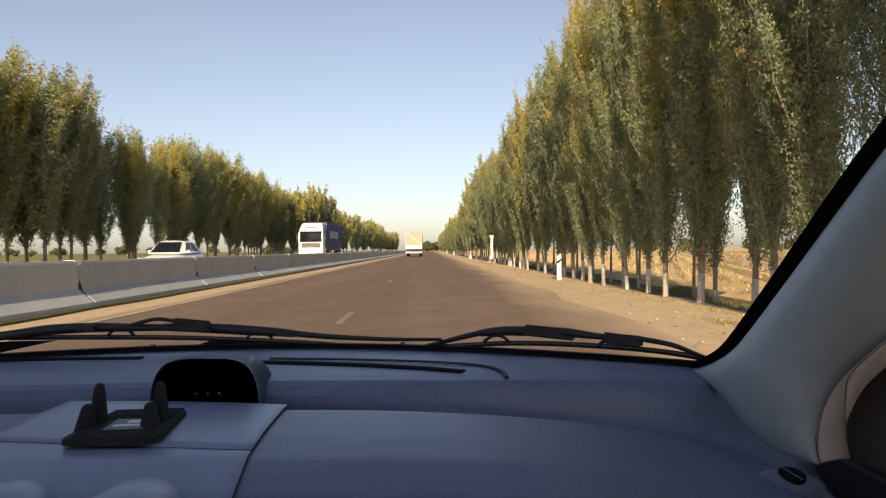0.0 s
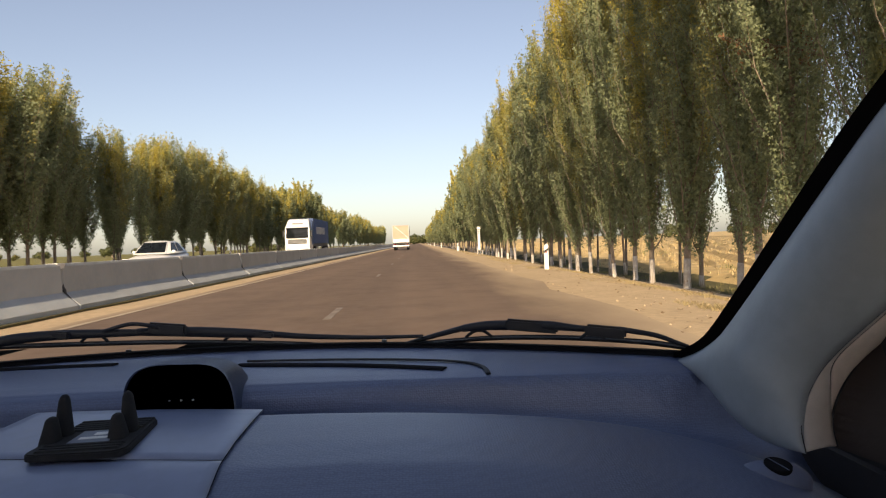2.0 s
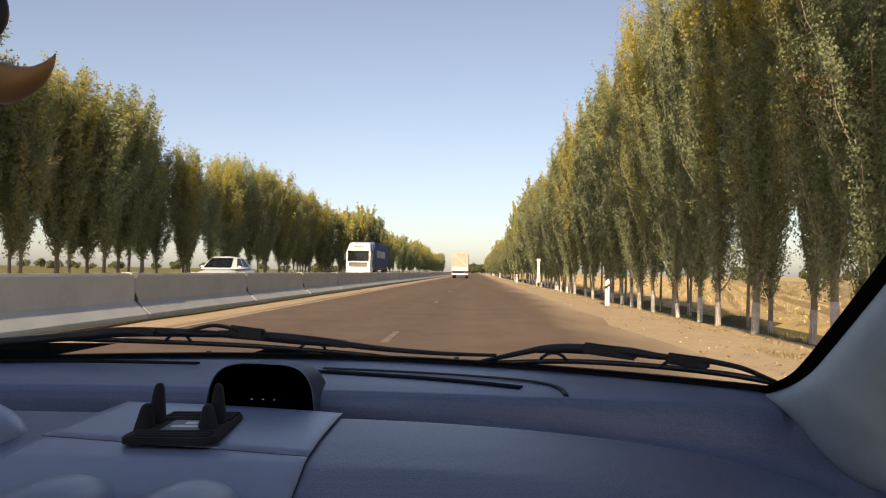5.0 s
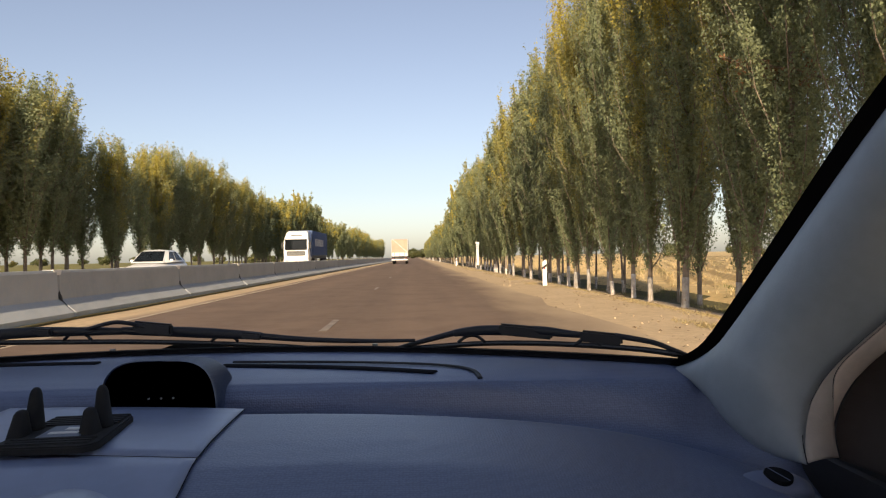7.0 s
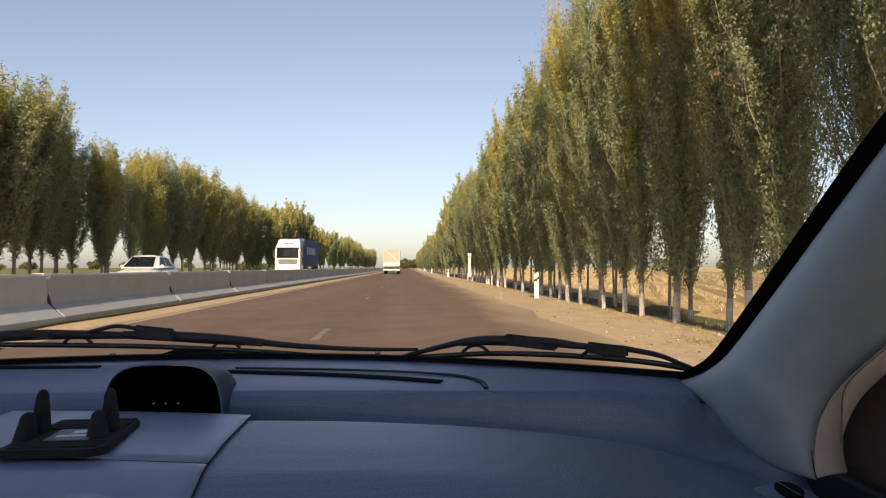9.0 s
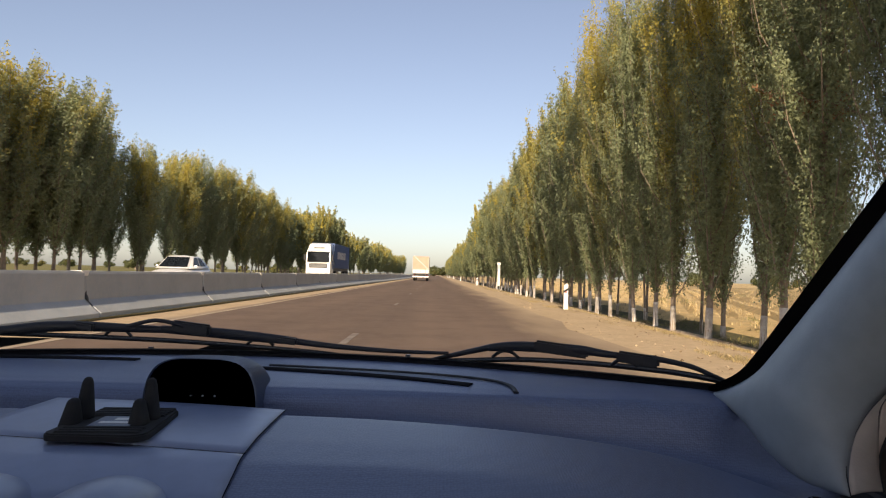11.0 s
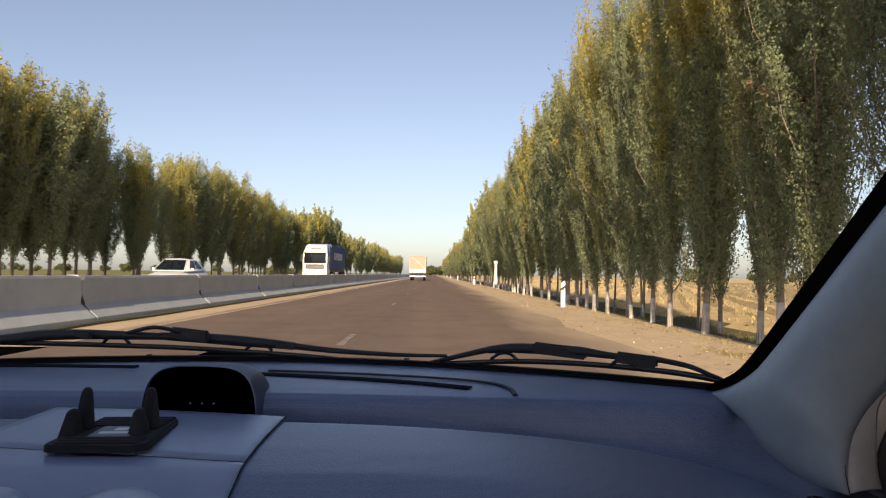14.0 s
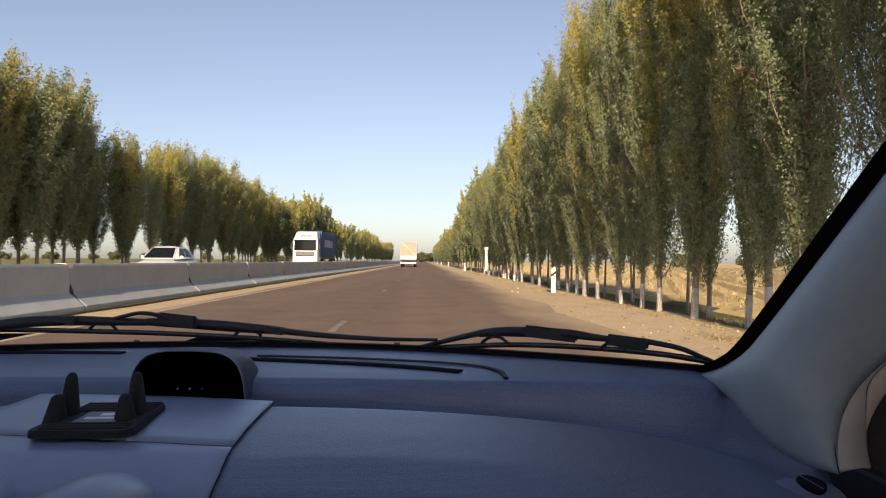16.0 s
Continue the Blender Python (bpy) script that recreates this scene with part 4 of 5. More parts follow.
def dashboard():
    u = thing("dashboard", "dark blue-grey grained vinyl dashboard under the windscreen", "dashboard", (MID, 0.6, 0.45))
    inv = Matrix.Translation((-MID, -0.6, -0.45))
    def own(name, bm, material, parent=u, label="", smooth=False):
        bmesh.ops.transform(bm, matrix=inv, verts=bm.verts)
        return part(name, bm, material, parent, label, smooth)
    bm = bmesh.new()
    def body(s, v):
        x = MID - 0.70 + 1.40 * s
        # profile runs from the glass to the knees; the far end follows the bow of the screen
        k = v * (len(DASH) - 1)
        i = min(int(k), len(DASH) - 2)
        (y0, z0), (y1, z1) = DASH[i], DASH[i + 1]
        y, z = y0 + (y1 - y0) * (k - i), z0 + (z1 - z0) * (k - i)
        back = screen_base(x) + 0.01
        if y > 0.70:
            y = 0.70 + (y - 0.70) * (back - 0.70) / 0.29
        return (x, y, dash_shape(x, y, z))
    sheet(bm, body, 56, 110)
    own("body", bm, VINYL, smooth=True)
    # smooth centre tray between two seams
    bm = bmesh.new()
    def tray(s, v):
        hw = 0.115 + 0.001 * v
        y = 0.684 - 0.139 * v - 0.031 * s + 0.006 * math.sin(math.pi * s) * (1 - v)
        x = -0.264 + (2 * s - 1) * hw
        return (x, y, dash_z(x, min(y, 0.638)) + 0.0014)
    sheet(bm, tray, 24, 10)
    thick(own("centre_tray", bm, TRAY, label="smooth lighter grey plastic tray", smooth=True), 0.002, 0.0)
    bm = bmesh.new()
    def stack(s, v):
        y = 0.542 - 0.19 * v
        x = -0.264 + (2 * s - 1) * (0.116 + 0.012 * v)
        y -= 0.031 * s
        return (x, y, dash_z(x, y) + 0.0014)
    sheet(bm, stack, 24, 40)
    thick(own("console_panel", bm, TRAY, label="smooth grey centre console panel", smooth=True), 0.002, 0.0)
    # dark seams round both panels
    for fn, pts in ((tray, [(0, k / 12) for k in range(13)]), (tray, [(1, k / 12) for k in range(13)]), (stack, [(k / 12, -0.008) for k in range(13)]), (stack, [(0, k / 16) for k in range(17)]), (stack, [(1, k / 16) for k in range(17)])):
        bm = bmesh.new()
        tube(bm, [Vector(fn(a, b)) + Vector((0, 0, 0.0003)) for a, b in pts], 0.00055, 32, 6)
        own("seam", bm, FRIT, label="thin dark seam between panels")
    for x in (-0.289, -0.203):
        bm = bmesh.new()
        def dome(s, v, x=x):
            a, b = 2 * math.pi * s, 0.5 * math.pi * v
            return Vector((x, 0.405, 0.826)) + Vector((math.sin(b) * math.cos(a) * 0.036, math.sin(b) * math.sin(a) * 0.08 - 0.012 * (1 - v), math.cos(b) * 0.040))
        sheet(bm, dome, 32, 12, close_u=True)
        d = own("vent_hood", bm, TRAY, label="rounded grey air vent hood", smooth=True)
        bm = bmesh.new()
        tube(bm, [(x + 0.0325 * math.cos(a), 0.348 + 0.012 * math.sin(a), 0.828 + 0.0325 * math.sin(a)) for a in [2 * math.pi * k / 16 for k in range(17)]], 0.0045, 32, 8)
        own("vent_ring", bm, BLACK, d, smooth=True)
        bm = bmesh.new()
        cyl(bm, (x, 0.3485, 0.8275), (x, 0.352, 0.8265), 0.030, 0.030, 24)
        own("vent_throat", bm, FRIT, d, "dark throat of the air vent")
        for k in range(4):
            bm = bmesh.new()
            z = 0.812 + 0.0105 * k
            w = math.sqrt(max(0.0001, 0.029 ** 2 - (z - 0.828) ** 2))
            box(bm, (x - w, 0.338, z - 0.001), (x + w, 0.3475, z + 0.001))
            own("vent_slat", bm, BLACK, d)
    # long slit of the windscreen vent, and its curved end
    for pts in ([(-0.9, 0.80), (-0.72, 0.88), (-0.56, 0.912), (-0.40, 0.912)], [(-0.225, 0.862), (-0.111, 0.834), (-0.03, 0.808), (0.032, 0.782)]):
        bm = bmesh.new()
        tube(bm, [(x, y, dash_z(x, y) + 0.001) for x, y in pts], 0.0085, 24, 8, flat=0.25)
        own("screen_vent_slit", bm, FRIT, label="long dark demister slit")
    bm = bmesh.new()
    tube(bm, [(x, y, dash_z(x, y) + 0.002) for x, y in ((-0.22, 0.885), (-0.10, 0.866), (0.0, 0.838), (0.055, 0.81), (0.076, 0.78), (0.08, 0.752))], 0.003, 32, 8, flat=0.5)
    own("vent_groove", bm, BLACK, label="dark groove round the demister slit", smooth=True)
    # hooded clock display
    bm = bmesh.new()
    def hood(s, v):
        a = math.pi * s
        cx, cz = math.cos(a), math.sin(a)
        w = 0.0575 - 0.003 * v
        return (-0.246 + w * abs(cx) ** 0.5 * (1 if cx > 0 else -1), 0.70 + 0.085 * v, 0.826 + (0.074 - 0.012 * v ** 3) * cz ** 0.55)
    sheet(bm, hood, 28, 8)
    bmesh.ops.solidify(bm, geom=bm.faces[:], thickness=0.004)
    h = own("clock_hood", bm, VINYL, label="rounded hood over the clock display", smooth=True)
    bm = bmesh.new()
    rim = [Vector(hood(k / 24, 0.0)) for k in range(25)]
    f = bm.faces.new([bm.verts.new((-0.246 + (p.x + 0.246) * 0.985, 0.7035, 0.826 + (p.z - 0.826) * 0.985)) for p in rim])
    bmesh.ops.solidify(bm, geom=[f], thickness=-0.003)
    own("clock_face", bm, FRIT, h, "black clock display")
    for k in range(3):
        bm = bmesh.new()
        box(bm, (-0.256 + 0.012 * k, 0.7012, 0.8615), (-0.2545 + 0.012 * k, 0.7045, 0.8628))
        own("indicator_dot", bm, GREY, h)
    # side demister nozzle and instrument cowl
    bm = bmesh.new()
    lie = pose(0.302, 0.560, dash_z(0.302, 0.560) + 0.003, 14, 2, 0)
    def nozzle(s, v):
        a, b = 2 * math.pi * s, 0.5 * math.pi * v
        return lie @ Vector((0.034 * math.sin(b) * math.cos(a), 0.02 * math.sin(b) * math.sin(a), -0.013 + 0.021 * math.cos(b) ** 0.7))
    sheet(bm, nozzle, 28, 8, close_u=True)
    nz = own("side_demister", bm, NOZZLE, label="oval grey side demister nozzle", smooth=True)
    bm = bmesh.new()
    cyl(bm, lie @ Vector((0.002, -0.001, 0)), lie @ Vector((0.002, -0.001, 0.0086)), 0.0118, 0.0112, 24)
    own("demister_hole", bm, FRIT, nz)
    for yaw in (25,):
        bm = bmesh.new()
        box(bm, (-0.0004, -0.0105, 0.0), (0.0004, 0.0105, 0.001), 0.0002, lie @ pose(0.002, -0.001, 0.0082, 0, 0, yaw))
        own("demister_fin", bm, NOZZLE, nz)
    bm = bmesh.new()
    def cowl(s, v):
        a, b = 2 * math.pi * s, math.pi * v
        p = lambda c: math.copysign(abs(c) ** 0.75, c)
        return (-0.555 + 0.157 * p(math.sin(b)) * p(math.cos(a)), 0.545 + 0.07 * p(math.sin(b)) * math.sin(a), 0.842 + 0.05 * p(math.cos(b)))
    sheet(bm, cowl, 36, 24, close_u=True)
    ic = own("instrument_cowl", bm, TRAY, label="rounded grey instrument cowl", smooth=True)
    bm = bmesh.new()
    tube(bm, [Vector((-0.555 + 0.150 * math.cos(a), 0.478 + 0.03 * abs(math.cos(a)) ** 3, 0.835 + 0.042 * math.sin(a))) for a in [2 * math.pi * k / 28 for k in range(29)]], 0.003, 56, 6)
    own("cowl_rim", bm, BLACK, ic, "dark rim of the instrument cowl", smooth=True)


dashboard()


def phone_holder():
    """A non-slip mat with two pairs of pegs, lying askew on the tray."""
    z = 0.8598
    u = thing("phone_holder", "black ribbed rubber phone holder mat with pegs on the tray", "phone holder", (-0.264, 0.567, z))
    u.rotation_euler = (0, 0, radians(4))
    bm = bmesh.new()
    ring = []
    for cx, cy, a0 in ((0.0245, 0.043, 0), (-0.027, 0.043, 90), (-0.0315, -0.039, 180), (0.0225, -0.037, 270)):
        r = 0.0135 if a0 == 270 else 0.0085
        ring += [(cx + r * math.cos(radians(a0 + 15 * k)), cy + r * math.sin(radians(a0 + 15 * k))) for k in range(7)]
    f = bm.faces.new([bm.verts.new((x, y, 0)) for x, y in ring])
    top = bmesh.ops.extrude_face_region(bm, geom=[f])["geom"]
    bmesh.ops.translate(bm, vec=(0, 0, 0.0055), verts=[v for v in top if isinstance(v, bmesh.types.BMVert)])
    bmesh.ops.bevel(bm, geom=[e for e in bm.edges if all(v.co.z > 0.005 for v in e.verts)], offset=0.0012, segments=2, affect="EDGES")
    mat_ob = part("mat", bm, RUBBER, u)
    # raised ribs with grooves between them, in front of and behind the label
    for y in (-0.0435, -0.0365, -0.0295, 0.0165, 0.0235, 0.0305, 0.0375, 0.0445):
        bm = bmesh.new()
        box(bm, (-0.0325, y, 0.0045), (0.0300, y + 0.005, 0.0068), 0.0008)
        part("rib", bm, RUBBER, mat_ob)
    for sx in (-1, 1):
        for name, y, h, w, d in (("tall_peg", 0.0105, 0.0345, 0.0072, 0.0085), ("short_peg", -0.0085, 0.0205, 0.0075, 0.0105)):
            bm = bmesh.new()
            x = (0.0255 if sx > 0 else -0.0275) - (0.005 if name == "tall_peg" else 0.0075)
            # a wedge: broad foot, narrow rounded tip, steeper at the back
            rings = []
            for t in (0.0, 0.12, 0.5, 0.86, 0.95, 1.0):
                k = 1.0 - 0.52 * t if t < 0.9 else (0.42 if t < 0.97 else 0.22)
                c = (x - sx * 0.001 * t, y + 0.002 * t, 0.004 + h * t)
                rings.append([bm.verts.new((c[0] + w * k * math.copysign(abs(math.cos(a)) ** 0.6, math.cos(a)), c[1] + d * k * math.copysign(abs(math.sin(a)) ** 0.6, math.sin(a)), c[2])) for a in [2 * math.pi * q / 16 for q in range(16)]])
            for a, b in zip(rings, rings[1:]):
                for q in range(16):
                    bm.faces.new((a[q], a[(q + 1) % 16], b[(q + 1) % 16], b[q]))
            bm.faces.new(rings[0][::-1])
            bm.faces.new(rings[-1])
            part(name, bm, RUBBER, u, smooth=True)
    bm = bmesh.new()
    box(bm, (-0.0165, -0.0235, 0.0055), (0.0145, 0.0125, 0.0066))
    pl = part("label_plate", bm, PLATE, u, "grey label plate with white bars")
    for lo, hi in (((-0.0115, -0.0145, 0.0066), (0.0105, -0.0085, 0.007)), ((-0.0035, -0.003, 0.0066), (0.0065, 0.005, 0.007))):
        bm = bmesh.new()
        box(bm, lo, hi)
        part("label_bar", bm, WHITE, pl)


phone_holder()

# ---- windscreen border, pillars, door, roof ----
EDGE = [(0.318, 0.775, 0.868), (0.336, 0.762, 0.880), (0.348, 0.732, 0.912), (0.362, 0.67, 0.975), (0.374, 0.60, 1.043), (0.383, 0.53, 1.105), (0.392, 0.45, 1.165), (0.402, 0.31, 1.265), (0.41, 0.08, 1.42)]
REAR = [(0.35, 0.594, 0.812), (0.352, 0.604, 0.838), (0.368, 0.612, 0.868), (0.386, 0.607, 0.896), (0.41, 0.575, 0.938), (0.44, 0.546, 0.981), (0.465, 0.47, 1.06), (0.475, 0.34, 1.18), (0.475, 0.08, 1.38)]
FOOT = [(0.306, 0.778, 0.866), (0.324, 0.742, 0.845), (0.329, 0.69, 0.822), (0.338, 0.645, 0.810), (0.35, 0.594, 0.812)]


def mirror_x(bm):
    for v in bm.verts:
        v.co.x = 2 * MID - v.co.x


def pillar(flip):
    u = thing("pillar_trim", "grey moulded plastic trim on the windscreen pillar", "pillar trim", (0, 0, 0))
    bm = bmesh.new()
    def skin(s, v):
        a, b = spline(EDGE, s), spline(REAR, s)
        p = a.lerp(b, v)
        # the foot follows the dashboard
        w = max(0, 1 - s / 0.22)
        if w > 0:
            f = spline(FOOT, v)
            p = p.lerp(f, w * w * (3 - 2 * w))
        n = Vector((-0.55, -0.75, 0.25)).normalized()
        return p + n * 0.058 * math.sin(math.pi * v ** 0.85) ** 0.8 * min(1, s / 0.2 + 0.08)
    sheet(bm, skin, 48, 18)
    if flip:
        mirror_x(bm)
    thick(part("trim_panel", bm, TRIM, u, smooth=True), 0.003, 0.0)
    bm = bmesh.new()
    def seal(s, v):
        a = spline(REAR, s) + Vector((0.0, 0.0, 0.0))
        return a + Vector((0.036 * v + 0.006 * v * s, 0.012 * v - 0.004 * math.sin(math.pi * v), 0.003 * math.sin(math.pi * v) - 0.018 * v * s))
    def split(a):
        """Where the inner trim strip gives way to the cloth seal."""
        return 1.0 - 0.88 * step(0.06, 0.40, a)
    sheet(bm, lambda a, b: seal(a, split(a) + (1.004 - split(a)) * b) + Vector((0, 0.0015, 0)), 60, 6)
    inner = bmesh.new()
    sheet(inner, lambda a, b: seal(a, split(a) * b), 60, 6)
    for off, r in ((lambda a: 0.0, 0.0005), (split, 0.0005), (lambda a: 1.0, 0.0026)):
        g = bmesh.new()
        tube(g, [Vector(seal(k / 24, off(k / 24))) + Vector((-0.001, -0.0015, 0)) for k in range(25)], r, 72, 6)
        if flip:
            mirror_x(g)
        part("gasket", g, BLACK, u, "thin dark rubber gasket", smooth=True)
    if flip:
        mirror_x(bm)
        mirror_x(inner)
    thick(part("trim_strip", inner, SILL, u, "grey-beige strip along the edge of the trim", smooth=True), 0.003, 0.0)
    thick(part("door_seal", bm, SEAL, u, "warm beige door seal strip", smooth=True), 0.003, 0.0)
    return u


pillar(False)
pillar(True)


def border():
    """Black printed border and rubber along the foot and sides of the windscreen."""
    bm = bmesh.new()
    n = 60
    lower = [(x, screen_base(x), 0.866) for x in [MID - 0.60 + 1.20 * k / n for k in range(n + 1)]]
    rows = []
    for x, y, z in lower:
        rows.append([bm.verts.new(p) for p in ((x, y - 0.004, z - 0.02), (x, y, z + 0.004), (x, y - 0.002, z + 0.0075), (x, y + 0.012, z + 0.0075), (x, y + 0.012, z - 0.02))])
    for a, b in zip(rows, rows[1:]):
        for k in range(5):
            bm.faces.new((a[k], b[k], b[(k + 1) % 5], a[(k + 1) % 5]))
    bm.faces.new(rows[0])
    bm.faces.new(rows[-1][::-1])
    tagged(part("windscreen_border", bm, FRIT, None), "black border along the foot of the windscreen", "window frame", kind="structure")
    for flip in (False, True):
        bm = bmesh.new()
        def side(s, v):
            p = spline(EDGE, s)
            w = 0.010 + 0.008 * s + 0.016 * math.exp(-((s - 0.1) / 0.07) ** 2)
            return p + Vector((-w * v + 0.03 * (1 - v) ** 2, 0.014 + 0.004 * v, 0.003 * (1 - v) - 0.002))
        sheet(bm, side, 48, 3)
        bmesh.ops.solidify(bm, geom=bm.faces[:], thickness=0.003)
        if flip:
            mirror_x(bm)
        tagged(part("windscreen_side_border", bm, FRIT, None), "black border along the side of the windscreen", "window frame", kind="structure")


border()


def shell():
    """The rest of the cabin: unseen parts added so light enters by the glass alone."""
    def slab(name, label, lo, hi, material, category="car body"):
        bm = bmesh.new()
        box(bm, lo, hi, 0.01)
        tagged(part(name, bm, material, None), label, category, kind="structure")
    # roof, rear wall, rails, uprights and floor are out of view, only shaping light
    slab("ceiling", "plain unseen roof added to shade the cabin", (MID - 0.75, -2.0, 1.40), (MID + 0.75, 0.10, 1.45), HEADLINER, "ceiling")
    slab("wall_rear", "plain unseen rear wall added to limit light from behind", (MID - 0.75, -2.05, 0.35), (MID + 0.75, -1.98, 1.12), CARPET)
    for k, x in enumerate((MID - 0.76, MID + 0.72)):
        slab("roof_rail_%d" % (k + 1), "unseen rail above the side windows, added to darken the cabin", (x, -2.0, 1.24), (x + 0.05, 0.1, 1.42), HEADLINER)
        for j, y in enumerate((-0.55, -1.45)):
            slab("door_pillar_%d" % (2 * k + j + 1), "unseen upright between the side windows, added to darken the cabin", (x, y - 0.1, 0.9), (x + 0.05, y + 0.1, 1.25), HEADLINER)
    slab("floor", "plain unseen floor added to close the cabin", (MID - 0.75, -2.0, 0.33), (MID + 0.75, 0.9, 0.37), CARPET, "floor")
    slab("firewall", "dark panel under the windscreen", (MID - 0.62, 0.90, 0.37), (MID + 0.62, 0.93, 0.855), BLACK)
    for k, x in enumerate((MID - 0.76, MID + 0.70)):
        slab("door_%d" % (k + 1), "dark door panel beside the seat", (x, -2.0, 0.37), (x + 0.06, 0.62, 0.93), BLACK, "door")
    for k, x in enumerate((MID - 0.78, MID + 0.685)):
        slab("side_trim_%d" % (k + 1), "dark trim beside the end of the dashboard", (x, 0.45, 0.4), (x + 0.095, 0.97, 0.80), UNDERDASH, "car body")
    # dark door frame beside the seal, on both sides
    for k, flip in enumerate((False, True)):
        bm = bmesh.new()
        def frame_side(s, v):
            a = spline(REAR, s) + Vector((0.032, 0.016, -0.018 * s))
            back = 0.36 - 0.33 * step(0.5, 0.72, s)
            return a + Vector(((0.05 * v + 0.03 * math.sin(math.pi * v)) * back / 0.36, -back * v, -0.03 * v))
        sheet(bm, frame_side, 40, 10)
        bmesh.ops.solidify(bm, geom=bm.faces[:], thickness=0.004)
        if flip:
            mirror_x(bm)
        tagged(part("door_frame_%d" % (k + 1), bm, DOOR, None, smooth=True), "black door frame beside the pillar", "door frame", kind="structure")


shell()


def wiper(right):
    u = thing("wiper", "black windscreen wiper at rest along the glass", "wiper", (0, 0, 0), "windscreen wipers")
    def rod(name, pts, r, label="", flat=1.0, material=BLACK, parent=None, taper=None):
        bm = bmesh.new()
        tube(bm, pts, r, 8 * (len(pts) - 1), 8, flat, taper)
        return part(name, bm, material, parent or u, label, smooth=True)
    if right:
        blade = [(-0.025, 0.982, 0.867), (0.028, 0.959, 0.873), (0.102, 0.921, 0.881), (0.171, 0.884, 0.884), (0.233, 0.848, 0.884), (0.285, 0.816, 0.882), (0.325, 0.794, 0.877)]
        rod("arm", [(-0.023, 0.981, 0.868), (-0.001, 0.967, 0.875), (0.038, 0.94, 0.888), (0.074, 0.913, 0.899), (0.10, 0.905, 0.901)], 0.003, taper=lambda s: 0.8 + 0.9 * s)
        rod("bridge", [(0.062, 0.918, 0.896), (0.09, 0.905, 0.9), (0.121, 0.893, 0.901), (0.17, 0.865, 0.902), (0.205, 0.848, 0.899), (0.258, 0.819, 0.897)], 0.0058, taper=lambda s: 0.6 + 0.55 * math.sin(math.pi * min(1, s + 0.12)))
        rod("tip_rod", [(0.250, 0.823, 0.899), (0.287, 0.804, 0.893), (0.311, 0.797, 0.884), (0.324, 0.792, 0.879)], 0.003, taper=lambda s: 1.2 - 0.5 * s)
        pads = [((0.150, 0.872, 0.9015), 0.068, 0.0095, 16), ((0.235, 0.829, 0.8965), 0.05, 0.009, 20)]
        yokes = [((0.085, 0.921, 0.887), 0.035), ((0.222, 0.842, 0.890), 0.03)]
    else:
        blade = [(-0.70, 0.87, 0.896), (-0.609, 0.92, 0.897), (-0.574, 0.934, 0.896), (-0.463, 0.973, 0.89), (-0.351, 0.998, 0.884), (-0.2, 1.009, 0.874), (-0.087, 1.002, 0.864)]
        rod("arm", [(-0.70, 0.87, 0.893), (-0.607, 0.917, 0.899), (-0.571, 0.929, 0.902), (-0.538, 0.935, 0.906), (-0.493, 0.948, 0.907), (-0.439, 0.963, 0.905), (-0.389, 0.973, 0.903)], 0.0066, taper=lambda s: 0.7 + 0.4 * math.sin(math.pi * s))
        rod("bridge", [(-0.395, 0.972, 0.904), (-0.33, 0.984, 0.9), (-0.268, 0.99, 0.895), (-0.209, 0.993, 0.890)], 0.0068, taper=lambda s: 0.75 + 0.35 * math.sin(math.pi * s))
        rod("tip_rod", [(-0.213, 0.994, 0.89), (-0.153, 0.994, 0.884), (-0.067, 0.98, 0.881), (0.009, 0.956, 0.883)], 0.004, taper=lambda s: 1.2 - 0.65 * s)
        rod("spring_clip", [(-0.440, 0.961, 0.907), (-0.413, 0.96, 0.9145), (-0.395, 0.959, 0.917), (-0.375, 0.966, 0.913), (-0.355, 0.97, 0.906)], 0.0028)
        pads = [((-0.352, 0.970, 0.907), 0.056, 0.0105, 8), ((-0.49, 0.945, 0.9075), 0.03, 0.007, 0), ((-0.222, 0.988, 0.891), 0.03, 0.0062, 4)]
        yokes = [((-0.452, 0.966, 0.898), 0.04), ((-0.262, 0.998, 0.887), 0.04)]
    b = rod("blade", blade, 0.0028, flat=1.25, material=RUBBER)
    rod("spline_rail", [Vector(p) + Vector((0, -0.003, 0.0008)) for p in blade], 0.0011, "thin metal rail of the blade", material=DULL, parent=b)
    for (x, y, z), w, h, yaw in pads:
        bm = bmesh.new()
        box(bm, (-w / 2, -0.005, -h * 0.8), (w / 2, 0.005, h * 0.75), 0.0025, pose(x, y, z, 0, 5, -yaw))
        part("clamp_cover", bm, BLACK, u)
    for (x, y, z), w in yokes:
        rod("yoke", [(x - w / 2, y + 0.004, z - 0.004), (x - w / 4, y, z + 0.003), (x, y, z + 0.005), (x + w / 4, y, z + 0.003), (x + w / 2, y - 0.004, z - 0.004)], 0.0022)
    return u


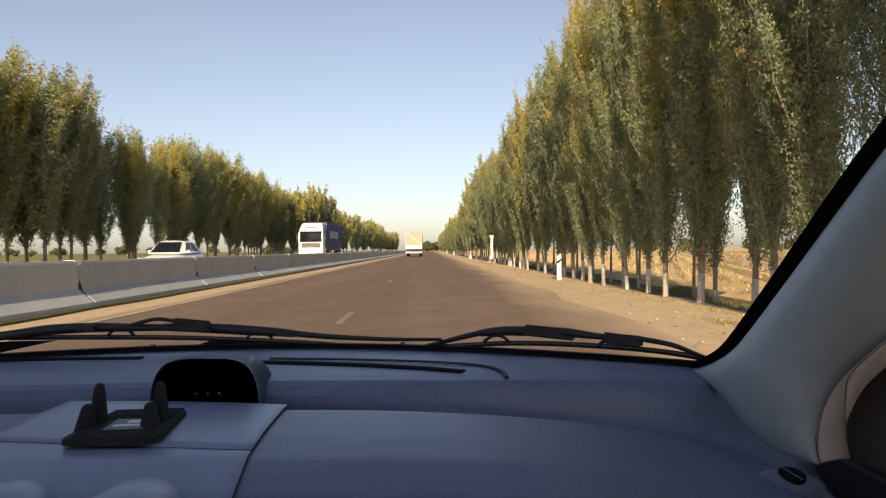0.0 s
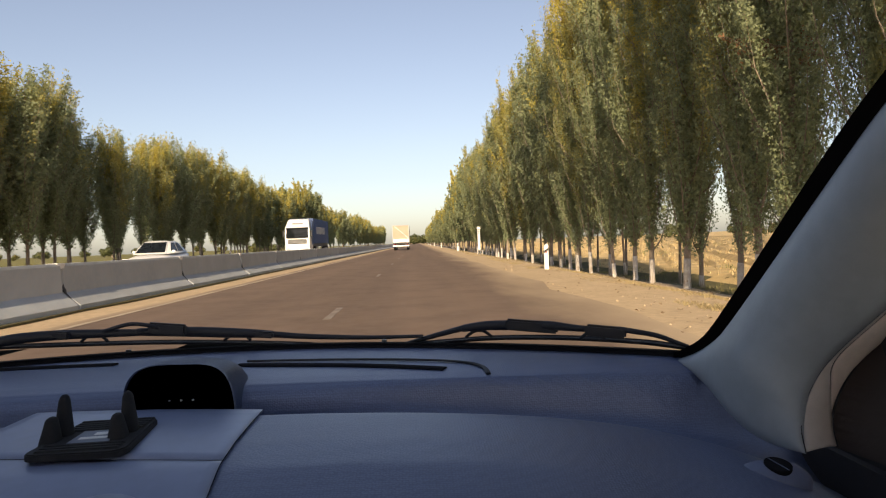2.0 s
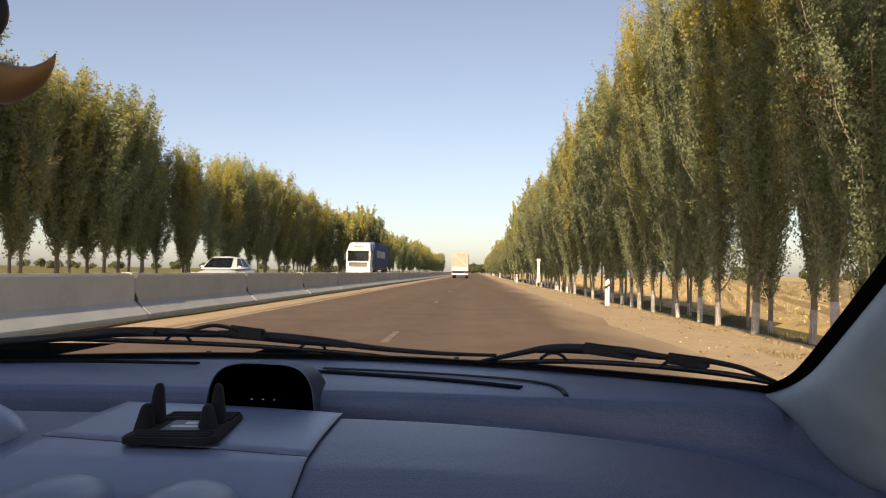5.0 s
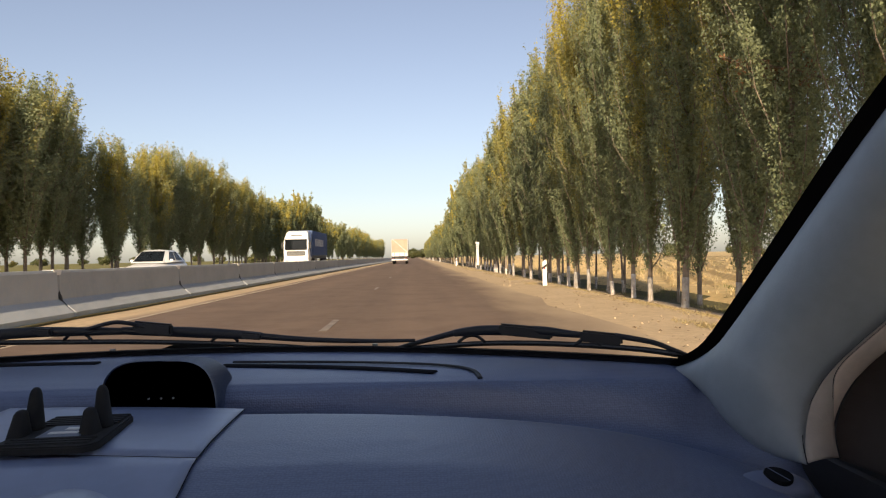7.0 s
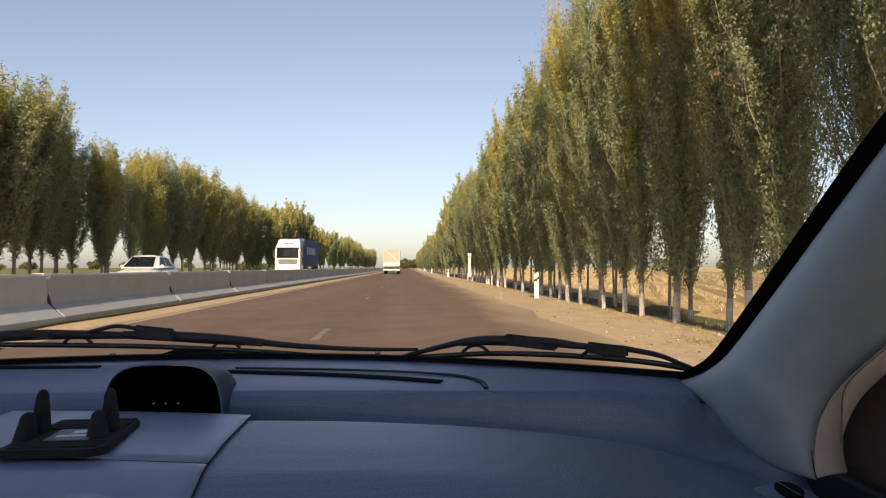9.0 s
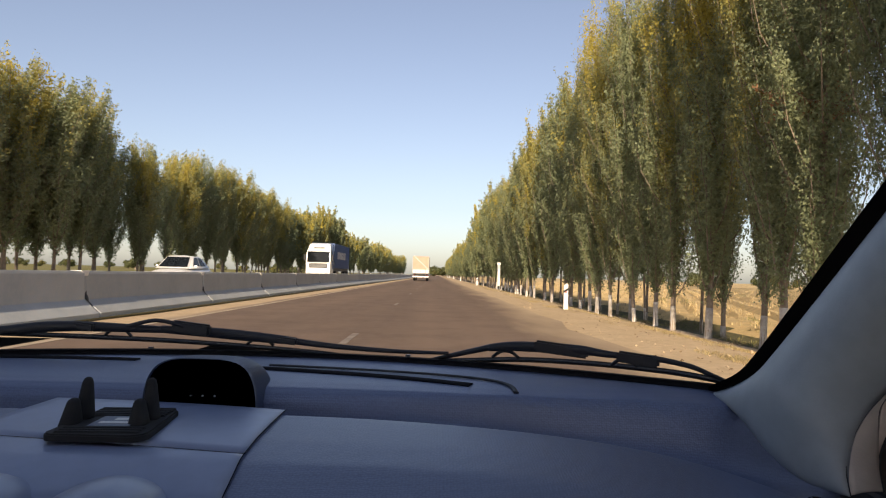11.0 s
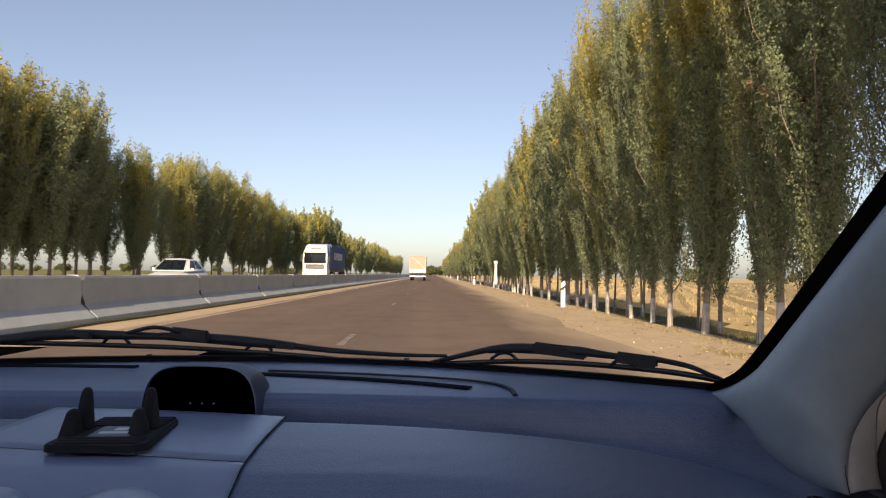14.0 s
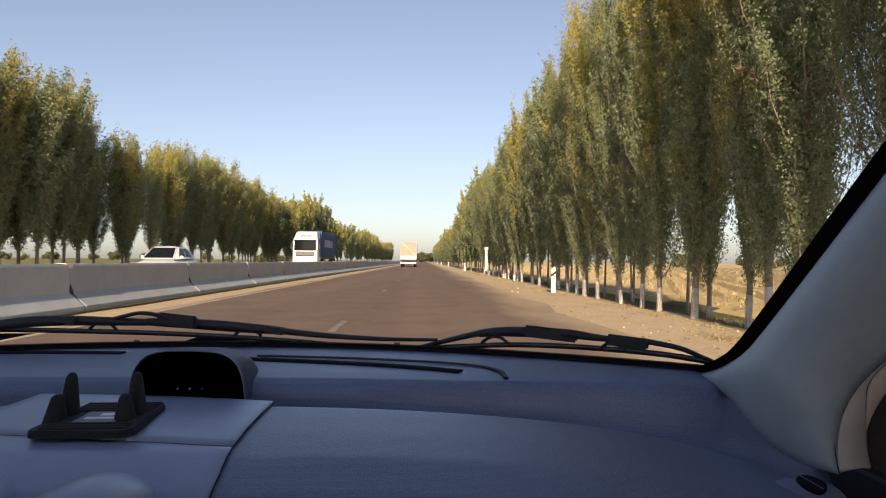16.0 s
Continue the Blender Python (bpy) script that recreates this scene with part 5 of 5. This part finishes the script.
def cowl_cap(pts):
    """Black moulded cap over a wiper spindle, at the foot of the glass."""
    bm = bmesh.new()
    f = bm.faces.new([bm.verts.new(p) for p in pts])
    bmesh.ops.solidify(bm, geom=[f], thickness=0.006)
    tagged(part("cowl_cap", bm, BLACK, None), "black plastic cap at the foot of the windscreen", "car body", kind="structure")


cowl_cap([(-0.375, 1.016, 0.858), (-0.371, 1.012, 0.868), (-0.337, 1.012, 0.879), (-0.25, 1.02, 0.872), (-0.15, 1.018, 0.861), (-0.15, 1.018, 0.855)])
cowl_cap([(-0.70, 0.90, 0.862), (-0.70, 0.885, 0.892), (-0.62, 0.925, 0.8915), (-0.537, 0.955, 0.889), (-0.62, 0.93, 0.872)])
# small bolt heads on the cowl
for bx, by in ((-0.048, 0.99), (-0.42, 1.0)):
    bm = bmesh.new()
    cyl(bm, (bx, by, 0.862), (bx, by, 0.8755), 0.0045, 0.004, 10)
    tagged(part("cowl_bolt", bm, DULL, None), "small dark bolt on the cowl", "bolt")


wiper(False)
wiper(True)


def charm():
    """A dark pendant with a curved amber horn, hung on a cord."""
    u = thing("hanging_charm", "dark pendant with a curved amber horn on a cord", "ornament", (-0.442, 0.5, 1.18))
    bm = bmesh.new()
    def body(s, v):
        a, b = 2 * math.pi * s, math.pi * v
        r = (0.038 + 0.006 * math.cos(3 * b)) * math.sin(b) ** 0.8
        return (0.010 + r * math.cos(a), 0.45 * r * math.sin(a), 0.032 + 0.048 * math.cos(b))
    sheet(bm, body, 24, 20, close_u=True)
    part("pendant", bm, BLACK, u, smooth=True)
    bm = bmesh.new()
    tube(bm, [(-0.01, 0, -0.032), (0.022, 0, -0.035), (0.052, 0, -0.0385), (0.072, 0, -0.035), (0.085, 0, -0.026), (0.0915, 0, -0.0155)], 0.0165, 32, 14, taper=lambda s: max(0.05, 1.0 - 0.05 * s - 0.95 * (max(0, s - 0.42) / 0.58) ** 0.8))
    part("horn", bm, AMBER, u, smooth=True)
    bm = bmesh.new()
    tube(bm, [(0, 0, 0.075), (0.004, -0.01, 0.09), (0.004, -0.16, 0.15), (0.002, -0.405, 0.225)], 0.0015, 16, 6)
    part("cord", bm, BLACK, u)


charm()
